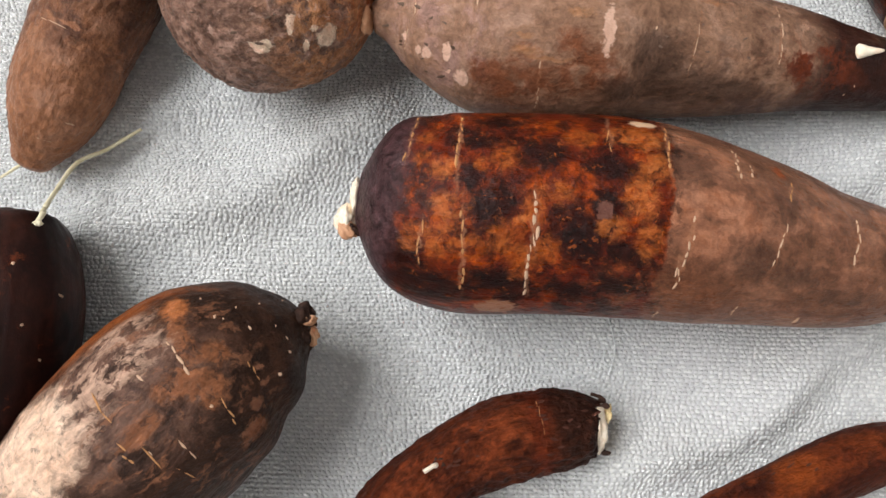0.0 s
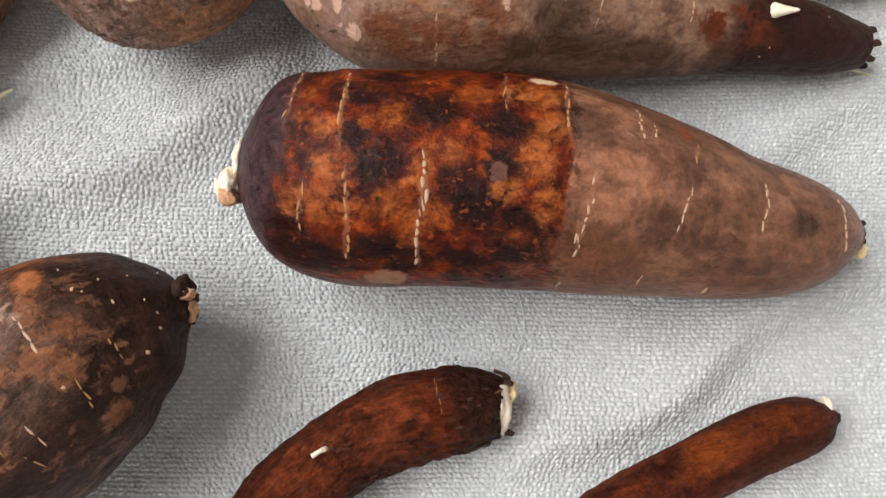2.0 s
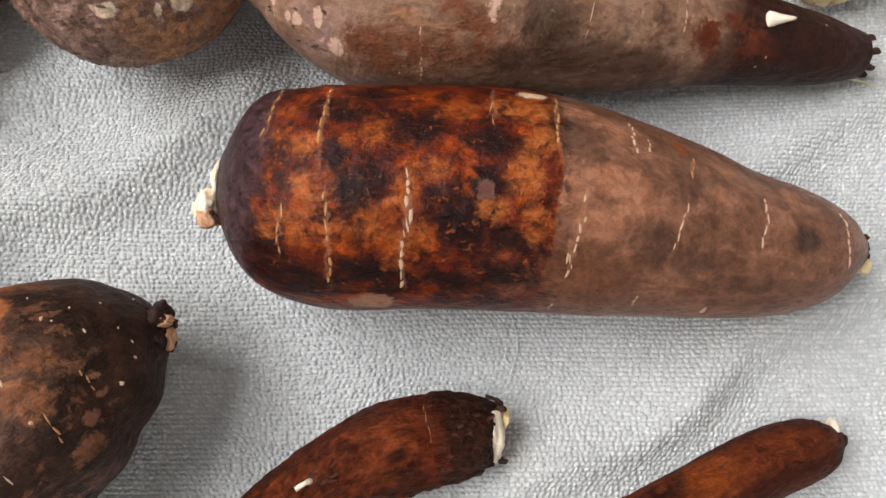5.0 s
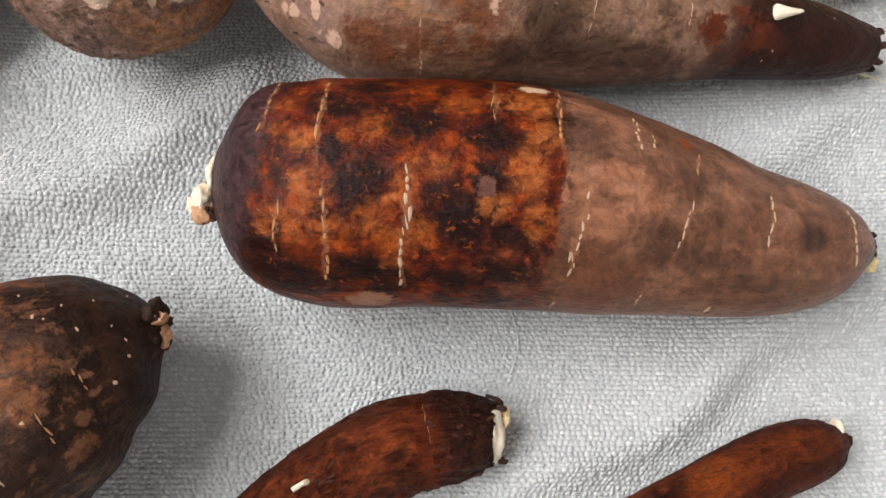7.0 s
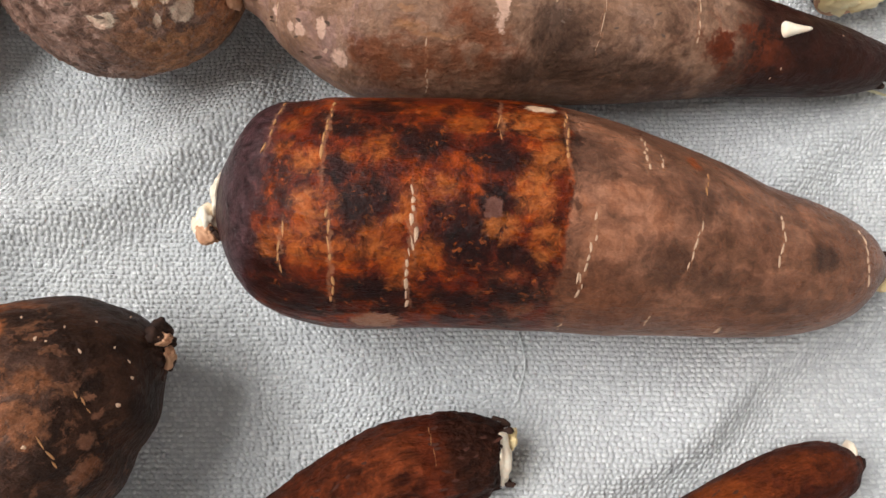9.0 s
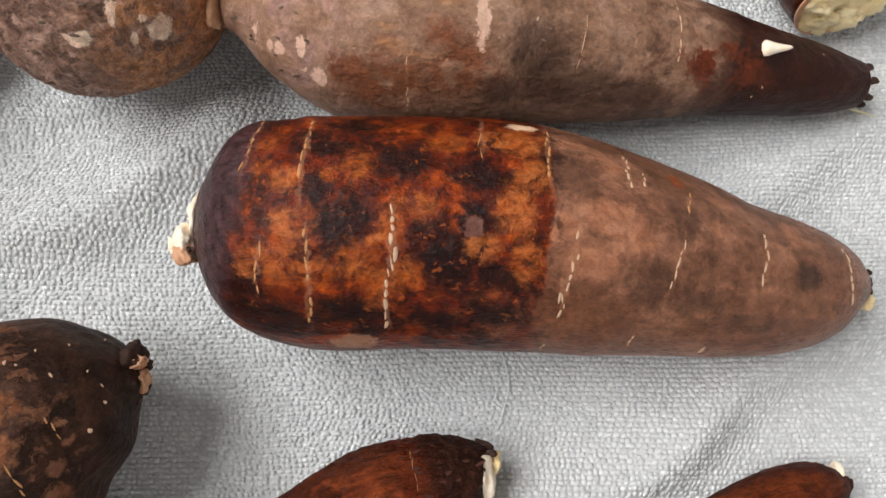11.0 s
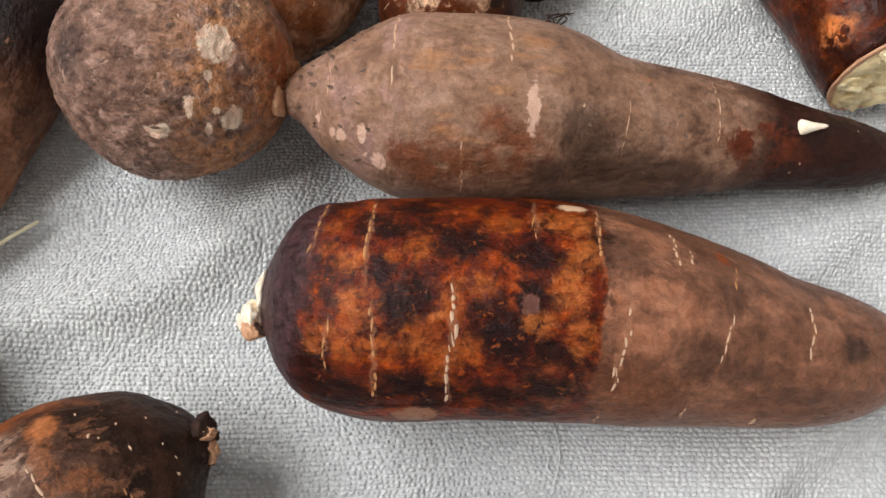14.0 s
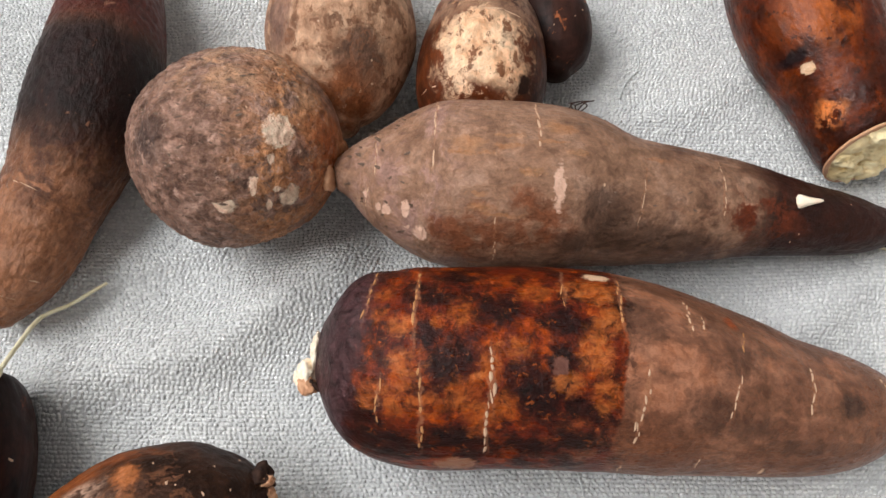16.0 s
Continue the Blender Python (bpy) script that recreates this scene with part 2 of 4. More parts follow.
def towel():
    top = tagged(new("towel"), "pale grey-blue terry cotton towel lying in soft folds", "towel")
    ground = grid_mesh("ground_weave", np.linspace(-0.5, 0.6, 276), np.linspace(-0.3, 0.58, 221), lambda x, y: cloth(x, y) - 0.0002, TERRY, top)
    ground.modifiers.new("thickness", "SOLIDIFY").thickness = 0.003
    rng = np.random.default_rng(4)
    px, py = 0.00222, 0.00198
    xs, ys = np.arange(-0.27, 0.33, px), np.arange(-0.09, 0.42, py)
    gx, gy = np.meshgrid(xs, ys)
    gx = gx + rng.uniform(-0.5, 0.5, (len(ys), 1)) * px + rng.normal(0, 0.00034, gx.shape)
    gy = gy + rng.normal(0, 0.00016, gy.shape) + 0.0012 * np.sin(gx * 25)
    gx = (gx + 0.0010 * np.sin(gy * 31 + 1)).ravel()
    gy = gy.ravel()
    gz = cloth(gx, gy)
    e = 0.002
    sx, sy = (cloth(gx + e, gy) - gz) / e, (cloth(gx, gy + e) - gz) / e
    n = len(gx)
    # loops lie along the rows, and twist where the pile has been brushed
    brushed = np.sin(gx * 47 + 2 * np.sin(gy * 29)) * np.sin(gy * 53 + 1.7 * np.sin(gx * 37 + 2)) + 2.2 * (np.abs(sx) + np.abs(sy))
    turn = rng.normal(-0.12, 0.34, n) + 0.65 * np.clip(brushed, -0.4, 1.3)
    long_, wide, high = (0.00126 * rng.uniform(0.75, 1.28, n), 0.00088 * rng.uniform(0.85, 1.2, n), 0.00100 * rng.uniform(0.60, 1.40, n))
    k = 6
    a = np.arange(k) * 2 * np.pi / k
    ring = [(np.cos(a), np.sin(a), np.full(k, -0.35)), (0.92 * np.cos(a), 0.92 * np.sin(a), np.full(k, 0.45))]
    unit = np.concatenate([np.stack(r, -1) for r in ring] + [np.array([[0.0, 0.0, 1.0]])])
    u, v, w = unit[:, 0][None] * long_[:, None], unit[:, 1][None] * wide[:, None], unit[:, 2][None] * high[:, None]
    lean = rng.normal(0, 0.25, n)[:, None]
    u = u + lean * np.maximum(w, 0)
    c, s = np.cos(turn)[:, None], np.sin(turn)[:, None]
    x, y = gx[:, None] + c * u - s * v, gy[:, None] + s * u + c * v
    z = gz[:, None] + w + sx[:, None] * (x - gx[:, None]) + sy[:, None] * (y - gy[:, None])
    co = np.stack([x, y, z], -1).reshape(-1, 3)
    base = np.array([(i, (i + 1) % k, k + (i + 1) % k, k + i) for i in range(k)])
    tris = np.array([(k + i, k + (i + 1) % k, 2 * k) for i in range(k)])
    m = len(unit)
    shift = (np.arange(n) * m)[:, None, None]
    quads, tris = (base[None] + shift).reshape(-1), (tris[None] + shift).reshape(-1)
    me = bpy.data.meshes.new("terry_surface")
    me.vertices.add(n * m)
    me.vertices.foreach_set("co", co.ravel())
    me.loops.add(len(quads) + len(tris))
    me.loops.foreach_set("vertex_index", np.concatenate([quads, tris]))
    nq, nt = len(quads) // 4, len(tris) // 3
    me.polygons.add(nq + nt)
    me.polygons.foreach_set("loop_start", np.concatenate([np.arange(nq) * 4, nq * 4 + np.arange(nt) * 3]))
    me.update(calc_edges=True)
    me.materials.append(TERRY)
    me.shade_smooth()
    pile = new("terry_surface", me)
    pile.parent = top
    tagged(pile, kind="stuff")


towel()


# ---- the roots ----
class Root:
    """A cassava root: a smooth body through stations (x, y, z, radius) along its axis."""

    def __init__(self, stations, label, domes=(0.8, 0.8), lumps=0.03, wrinkle=0.0004, seed=1, grain=(60, 420), group="cassava roots on the towel"):
        st = [np.array(s, float) for s in stations]
        self.oblique, self.ragged, self.swells = 0.0, 0.0, ()
        self.domes, self.seed, self.lumps, self.wrinkle, self.grain = domes, seed, lumps, wrinkle, grain
        line = []
        for i in range(len(st) - 1):
            a, b, c, d = st[max(i - 1, 0)], st[i], st[i + 1], st[min(i + 2, len(st) - 1)]
            if i == 0:
                a = 2 * b - c
            if i == len(st) - 2:
                d = 2 * c - b
            for k in range(24):
                u = k / 24
                line.append(0.5 * (2 * b + (c - a) * u + (2 * a - 5 * b + 4 * c - d) * u * u + (3 * b - a - 3 * c + d) * u ** 3))
        line.append(st[-1])
        line = np.array(line)
        s = np.concatenate([[0], np.cumsum(np.linalg.norm(np.diff(line[:, :3], axis=0), axis=1))])
        even = np.linspace(0, s[-1], 301)
        line = np.stack([np.interp(even, s, line[:, k]) for k in range(4)], -1)
        for _ in range(60):
            line[1:-1] = 0.25 * line[:-2] + 0.5 * line[1:-1] + 0.25 * line[2:]
        self.s = np.concatenate([[0], np.cumsum(np.linalg.norm(np.diff(line[:, :3], axis=0), axis=1))])
        self.line, self.length = line, self.s[-1]
        self.thing = tagged(new("cassava_root"), label, "cassava root", group)
        i = int(np.argmax(line[:, 3]))
        self.base = Vector((line[i, 0], line[i, 1], 0.0))
        self.thing.location = self.base

    def section(self, l):
        c = Vector([np.interp(l, self.s, self.line[:, k]) for k in range(3)])
        r = float(np.interp(l, self.s, self.line[:, 3]))
        lo, hi = max(l - 0.004, 0), min(l + 0.004, self.length)
        t = Vector([np.interp(hi, self.s, self.line[:, k]) - np.interp(lo, self.s, self.line[:, k]) for k in range(3)]).normalized()
        side = t.cross(Vector((0, 0, 1))).normalized()
        return c, r, t, side, side.cross(t)

    def relief(self, l, r, th):
        """Uneven girth and long bark wrinkles, in metres."""
        q = Vector((l * 28, r * math.sin(th) * 28, r * math.cos(th) * 28 + self.seed * 5.3))
        w = Vector((l * self.grain[0], r * math.sin(th) * self.grain[1], r * math.cos(th) * self.grain[1] + self.seed))
        f = Vector((l * 300, r * math.sin(th) * 300, r * math.cos(th) * 300 + self.seed))
        swell = 0.0
        for l0, th0, wl, wth, much in self.swells:
            d = (th - th0 + math.pi) % (2 * math.pi) - math.pi
            swell += much * math.exp(-((l - l0) / wl) ** 2 - (d / wth) ** 2)
        return swell + r * self.lumps * noise.noise(q) + self.wrinkle * (noise.noise(w) + 0.45 * noise.noise(f))

    def at(self, l, th, out=0.0):
        """A point of the skin, relative to the base, with its outward, around and along directions."""
        c, r, t, side, up = self.section(l)
        n = up * math.cos(th) + side * math.sin(th)
        around = side * math.cos(th) - up * math.sin(th)
        return c + n * (r + self.relief(l, r, th) + out) - self.base, n, around, t

    def spot(self, l, th):
        """Straightened bark coordinates of a place on the skin."""
        r = float(np.interp(l, self.s, self.line[:, 3]))
        return (l, r * math.sin(th), r * math.cos(th))

    def skin(self, mat, step=0.0016, seg=112):
        rings = []
        d0, d1 = self.domes
        r0, r1 = self.line[0, 3], self.line[-1, 3]
        if d0:
            rings += [(0.0, -d0 * r0 * math.cos(a), math.sin(a)) for a in np.linspace(0.12, math.pi / 2, 9)[:-1]]
        rings += [(l, 0.0, 1.0) for l in np.linspace(0, self.length, int(self.length / step) + 2)]
        if d1:
            rings += [(self.length, d1 * r1 * math.sin(a), math.cos(a)) for a in np.linspace(0, math.pi / 2 - 0.12, 9)[1:]]
        co, bark, faces = [], [], []
        for l, extra, shrink in rings:
            c, r, t, side, up = self.section(l)
            for k in range(seg):
                th = 2 * math.pi * k / seg
                rr = (r + self.relief(l + extra, r * max(shrink, 0.3), th)) * shrink
                w = min(max((l - self.length + 2 * r) / (2 * r), 0.0), 1.0) ** 2
                if l < 0.006 and self.ragged:
                    torn = max(0.0, math.cos(th + 0.5) + 0.1) + 0.5 * noise.noise(Vector((math.cos(th) * 4, math.sin(th) * 4, 4.0))) + 0.5 * noise.noise(Vector((math.cos(th) * 13, math.sin(th) * 13, 4.0)))
                    extra = self.ragged * (1 - l / 0.006) * min(max(torn, -0.3), 1.0)
                p = c + t * (extra - self.oblique * w * rr * math.cos(th)) + (up * math.cos(th) + side * math.sin(th)) * rr - self.base
                co.append(p[:])
                bark.append((l + extra, rr * math.sin(th), rr * math.cos(th)))
        for i in range(len(rings) - 1):
            for k in range(seg):
                a, b = i * seg + k, i * seg + (k + 1) % seg
                faces.append((a, b, b + seg, a + seg))
        n = len(co)
        faces += [tuple(range(seg))[::-1], tuple(range(n - seg, n))]
        me = bpy.data.meshes.new("skin")
        me.from_pydata(co, [], faces)
        layer = me.attributes.new("bark", "FLOAT_VECTOR", "POINT")
        layer.data.foreach_set("vector", np.array(bark).ravel())
        me.materials.append(mat)
        bm = bmesh.new()
        bm.from_mesh(me)
        bmesh.ops.recalc_face_normals(bm, faces=bm.faces[:])
        bm.to_mesh(me)
        bm.free()
        me.shade_smooth()
        ob = new("skin", me)
        ob.parent = self.thing
        self.body = ob
        return ob

    def place(self, ob, l, th, size, spin=0.0, out=0.0):
        """Sets a part on the skin: size around, along and outward; spin turns it on the skin."""
        p, n, a, t = self.at(l, th, out)
        b = n.cross(a).normalized()
        m = Matrix((a, b, n)).transposed().to_4x4() @ Matrix.Rotation(spin, 4, "Z") @ Matrix.Diagonal((*size, 1))
        m.translation = p
        ob.matrix_basis = m
        ob.parent = self.thing

    def local(self, x, y, z):
        return tuple(Vector((x, y, z)) - self.base)

    def dots(self, mesh, places, size):
        rng = random.Random(self.seed + 5)
        for l, th in places:
            q = size * rng.uniform(0.5, 1.0)
            self.place(new("lenticel", mesh), l, th, (q * rng.uniform(0.8, 1.5), q * rng.uniform(0.5, 0.9), q * 0.35), rng.uniform(-1, 1), -q * 0.12)

    def lenticels(self, mesh, rows):
        """Rows of corky dashes round the root: place along it, first and last angle, number, width."""
        rng = random.Random(self.seed * 13 + len(rows))
        for l, a, b, count, wide in rows:
            r = float(np.interp(l, self.s, self.line[:, 3]))
            th, end = (a, b) if a < b else (b, a)
            reach = (end - th) / count
            while th < end:
                half = reach * r * rng.uniform(0.25, 0.75)
                th += half / r
                if rng.random() < 0.88:
                    w = wide * rng.uniform(0.16, 0.36)
                    self.place(new("lenticel", mesh), l + rng.uniform(-1, 1) * wide * 0.45, th, (half, w, w * 0.6), rng.uniform(-0.2, 0.2), -w * 0.2)
                th += half / r + rng.uniform(0.0, 0.10) * reach


def dash_mesh(mat, seed):
    """A low, uneven corky ridge of unit size."""
    bm = bmesh.new()
    bmesh.ops.create_uvsphere(bm, u_segments=10, v_segments=6, radius=1.0)
    for v in bm.verts:
        v.co *= 1 + 0.45 * noise.noise(v.co * 2.1 + Vector((seed, 0, 0)))
    me = bpy.data.meshes.new("lenticel")
    bm.to_mesh(me)
    bm.free()
    me.materials.append(mat)
    me.shade_smooth()
    return me


def flake_mesh(mat, seed):
    """A thin curled scrap of bark of unit size, lifted at one end."""
    bm = bmesh.new()
    rows = []
    for i in range(5):
        u = i / 2 - 1
        half = (1 - 0.75 * abs(u) ** 2.2) * (1 + 0.4 * noise.noise(Vector((u * 2, seed, 0.0))))
        lift = 0.5 * (u + 1) ** 2
        rows.append([bm.verts.new((half * v, u + 0.2 * noise.noise(Vector((v, u * 3, seed))), lift + w)) for v, w in ((-1, -0.1), (0, 0.35), (1, -0.1), (0, -0.6))])
    for a, b in zip(rows, rows[1:]):
        for k in range(4):
            bm.faces.new((a[k], a[(k + 1) % 4], b[(k + 1) % 4], b[k]))
    bm.faces.new(rows[0])
    bm.faces.new(rows[-1])
    bmesh.ops.recalc_face_normals(bm, faces=bm.faces[:])
    me = bpy.data.meshes.new("bark_flake")
    bm.to_mesh(me)
    bm.free()
    me.materials.append(mat)
    return me


GREY_FLAKE = flake_mesh(plain("grey_bark_flake", lin(96, 74, 62), lin(156, 128, 110), 500.0, 0.75, 0.5, 0.0004), 1.0)
RUSSET_FLAKE = flake_mesh(plain("russet_bark_flake", lin(52, 25, 17), lin(112, 58, 36), 500.0, 0.75, 0.5, 0.0004), 2.0)


def flakes(root, mesh, count, span, arc, size, seed):
    """Loose bark scraps lying along the grain within a stretch of the root."""
    rng = random.Random(seed)
    for _ in range(count):
        q = size * rng.uniform(0.5, 1.2)
        root.place(new("bark_flake", mesh), rng.uniform(*span), rng.uniform(*arc), (q * rng.uniform(0.25, 0.5), q, q * 0.16), rng.choice((0.0, math.pi)) + rng.uniform(-0.5, 0.5), 0.0)


PALE_DASH, OCHRE_DASH = dash_mesh(LENTICEL, 1.0), dash_mesh(OCHRE_LENTICEL, 4.0)


def rich(c):
    """A bark colour, a little deeper in the darks and warmer."""
    l = 0.3 * c[0] + 0.6 * c[1] + 0.1 * c[2]
    g, deep = min((l / 0.085) ** 0.16, 1.12), 1.10 if l < 0.2 else 0.98
    return tuple(min(0.9, max(0.002, g * k * (l + deep * (v - l)))) for v, k in zip(c[:3], (1.06, 0.97, 1.0))) + (1.0,)


def bark_material(name, root, base, layers=(), base_scale=70.0, fibre=(0.72, 1.12), grain=(40, 500), rough=(0.42, 0.6), bump=0.5, depth=0.0006, spec=0.4, rows=()):
    """Bark in straightened root coordinates. layers: (terms, two colours, noise scale); terms multiply."""
    t = Tree(name)
    p0 = t.node("ShaderNodeAttribute", 1, attribute_name="bark")
    p0 = t.vec("ADD", p0, (0.0, 0.0, 0.0))
    near = t.warp(t.warp(p0, 200.0, 0.0045), 700.0, 0.0022)
    p = t.warp(t.warp(p0, 90.0, 0.010), 420.0, 0.0030)
    seed = t.vec("ADD", p, (root.seed * 0.37, root.seed * 0.11, 0.0))
    base, n = [rich(c) for c in base], len(base)
    for l, a, b, count, wide in rows:
        r = float(np.interp(l, root.s, root.line[:, 3]))
        layers = list(layers) + [([("patch", l, (a + b) / 2, wide * 0.42, abs(b - a) * r * 0.52, 0.6), ("amount", 0.42)], (lin(160, 108, 76), lin(200, 152, 116)), 500)]
    col = t.ramp(t.noise(seed, base_scale, 5.0, 0.62), [(0.33 + 0.34 * i / max(n - 1, 1), c) for i, c in enumerate(base)])
    def lay_on(col, layer):
        terms, (ca, cb), scale = layer
        ca, cb = rich(ca), rich(cb)
        mask = None
        for term in terms:
            kind = term[0]
            if kind == "zone":
                _, a, b, soft = term
                x = t.node("ShaderNodeSeparateXYZ", 0, {0: p})
                m = t.math("MULTIPLY", t.span(x, a - soft, a + soft), t.span(x, b - soft, b + soft, 1.0, 0.0))
            elif kind == "blob":
                _, l, th, rl, ra, soft = term
                d = t.vec("MULTIPLY", t.vec("SUBTRACT", p, root.spot(l, th)), (1 / rl, 1 / ra, 1 / ra))
                m = t.span(t.vec("LENGTH", d, None), 1 - soft, 1 + soft, 1.0, 0.0)
            elif kind == "patch":
                _, l, th, rl, ra, soft = term
                d = t.vec("MULTIPLY", t.vec("SUBTRACT", near, root.spot(l, th)), (1 / rl, 1 / ra, 1 / ra))
                rag = t.math("MULTIPLY", t.math("SUBTRACT", t.noise(seed, 420.0, 4.0, 0.6), 0.5), 1.3)
                m = t.span(t.math("ADD", t.vec("LENGTH", d, None), rag), 1 - soft, 1 + soft, 1.0, 0.0)
            elif kind == "blobs":
                _, places, soft, much = term
                rag = t.math("MULTIPLY", t.math("SUBTRACT", t.noise(seed, 300.0, 8.0, 0.74), 0.5), much * 1.7)
                m = None
                for l, th, rl, ra in places:
                    d = t.vec("MULTIPLY", t.vec("SUBTRACT", near, root.spot(l, th)), (1 / rl, 1 / ra, 1 / ra))
                    d = t.vec("LENGTH", d, None)
                    m = d if m is None else t.math("MINIMUM", m, d)
                m = t.span(t.math("ADD", m, rag), 1 - 0.8 * soft, 1 + 0.8 * soft, 1.0, 0.0)
            elif kind == "ragged":
                _, l, th, rl, ra, soft, s, much = term
                d = t.vec("MULTIPLY", t.vec("SUBTRACT", p, root.spot(l, th)), (1 / rl, 1 / ra, 1 / ra))
                rag = t.math("MULTIPLY", t.math("SUBTRACT", t.noise(seed, s, 6.0, 0.7), 0.5), much)
                m = t.span(t.math("ADD", t.vec("LENGTH", d, None), rag), 1 - soft, 1 + soft, 1.0, 0.0)
            elif kind == "spots":
                _, s, lo, hi, stretch = term
                m = t.span(t.noise(t.vec("ADD", seed, (s * 0.013, 0.2, 0.7)), s, 7.0, 0.68, stretch), lo, hi)
            elif kind == "amount":
                m = term[1]
            mask = m if mask is None else t.math("MULTIPLY", mask, m)
        lay = t.ramp(t.noise(seed, scale, 6.0, 0.7), [(0.34, ca), (0.66, cb)])
        return t.mix(mask, col, lay)

    # peeled patches show no bark grain, so they come after it
    for layer in [k for k in layers if k[0][0][0] != "patch"]:
        col = lay_on(col, layer)
    gr = t.noise(p0, 1.0, 6.0, 0.65, (grain[0], grain[1], grain[1]))
    fine = t.noise(p0, 1500.0, 3.0, 0.6)
    mottle = t.noise(t.vec("ADD", seed, (0.31, 0.17, 0.05)), 320.0, 5.0, 0.62)
    col = t.mix(0.6, col, t.ramp(mottle, [(0.36, (0.84, 0.80, 0.78, 1)), (0.64, (1.62, 1.57, 1.53, 1))]), "MULTIPLY")
    lo, hi = fibre
    col = t.mix(1.0, col, t.ramp(gr, [(0.3, (lo, lo, lo, 1)), (0.7, (hi, hi, hi, 1))]), "MULTIPLY")
    col = t.mix(0.25, col, t.ramp(fine, [(0.3, (0.8, 0.8, 0.8, 1)), (0.7, (1.15, 1.15, 1.15, 1))]), "MULTIPLY")
    for layer in [k for k in layers if k[0][0][0] == "patch"]:
        col = lay_on(col, layer)
    coarse = t.noise(p0, 190.0, 4.0, 0.6)
    height = t.math("ADD", t.math("ADD", t.math("MULTIPLY", gr, 0.6), t.math("MULTIPLY", fine, 0.12)), t.math("MULTIPLY", coarse, 1.0))
    return t.done(col, t.span(gr, 0.3, 0.7, rough[1], rough[0]), t.bump(height, bump, depth), spec * 0.42)

UMBER, SOOT = lin(62, 38, 28), lin(38, 24, 20)

# the large striped root
main = Root([(-0.0372, 0.0885, 0.0405, 0.0125), (-0.0318, 0.0878, 0.0405, 0.0230), (-0.0210, 0.0862, 0.0405, 0.0318), (0.0001, 0.0826, 0.0406, 0.0406), (0.0428, 0.0824, 0.0411, 0.0411),
             (0.0855, 0.0800, 0.0410, 0.0410), (0.1072, 0.0770, 0.0395, 0.0395), (0.1291, 0.0713, 0.0372, 0.0343), (0.1512, 0.0660, 0.0348, 0.0288), (0.1739, 0.0641, 0.0324, 0.0245),
             (0.1879, 0.0641, 0.0308, 0.0197), (0.1968, 0.0644, 0.0295, 0.0138), (0.2030, 0.0634, 0.0285, 0.0075)],
            "large cassava root with burnt-orange banded bark and a grey-brown tail", (0.12, 0.25), 0.012, 0.00022, 2)
main.swells = ((0.144, -1.05, 0.024, 0.60, -0.0046), (0.012, -0.85, 0.012, 0.70, 0.0062), (0.030, -1.05, 0.014, 0.50, 0.0012), (0.014, 1.15, 0.015, 0.55, 0.0030))
TAILS = (lin(112, 79, 62), lin(138, 101, 80), lin(156, 117, 94))
ORANGE, CHAR = (lin(84, 28, 10), lin(174, 83, 30)), (lin(18, 6, 5), lin(50, 18, 11))
CREAM, BUFF = (lin(226, 190, 146), lin(244, 216, 178)), (lin(160, 112, 82), lin(184, 136, 104))
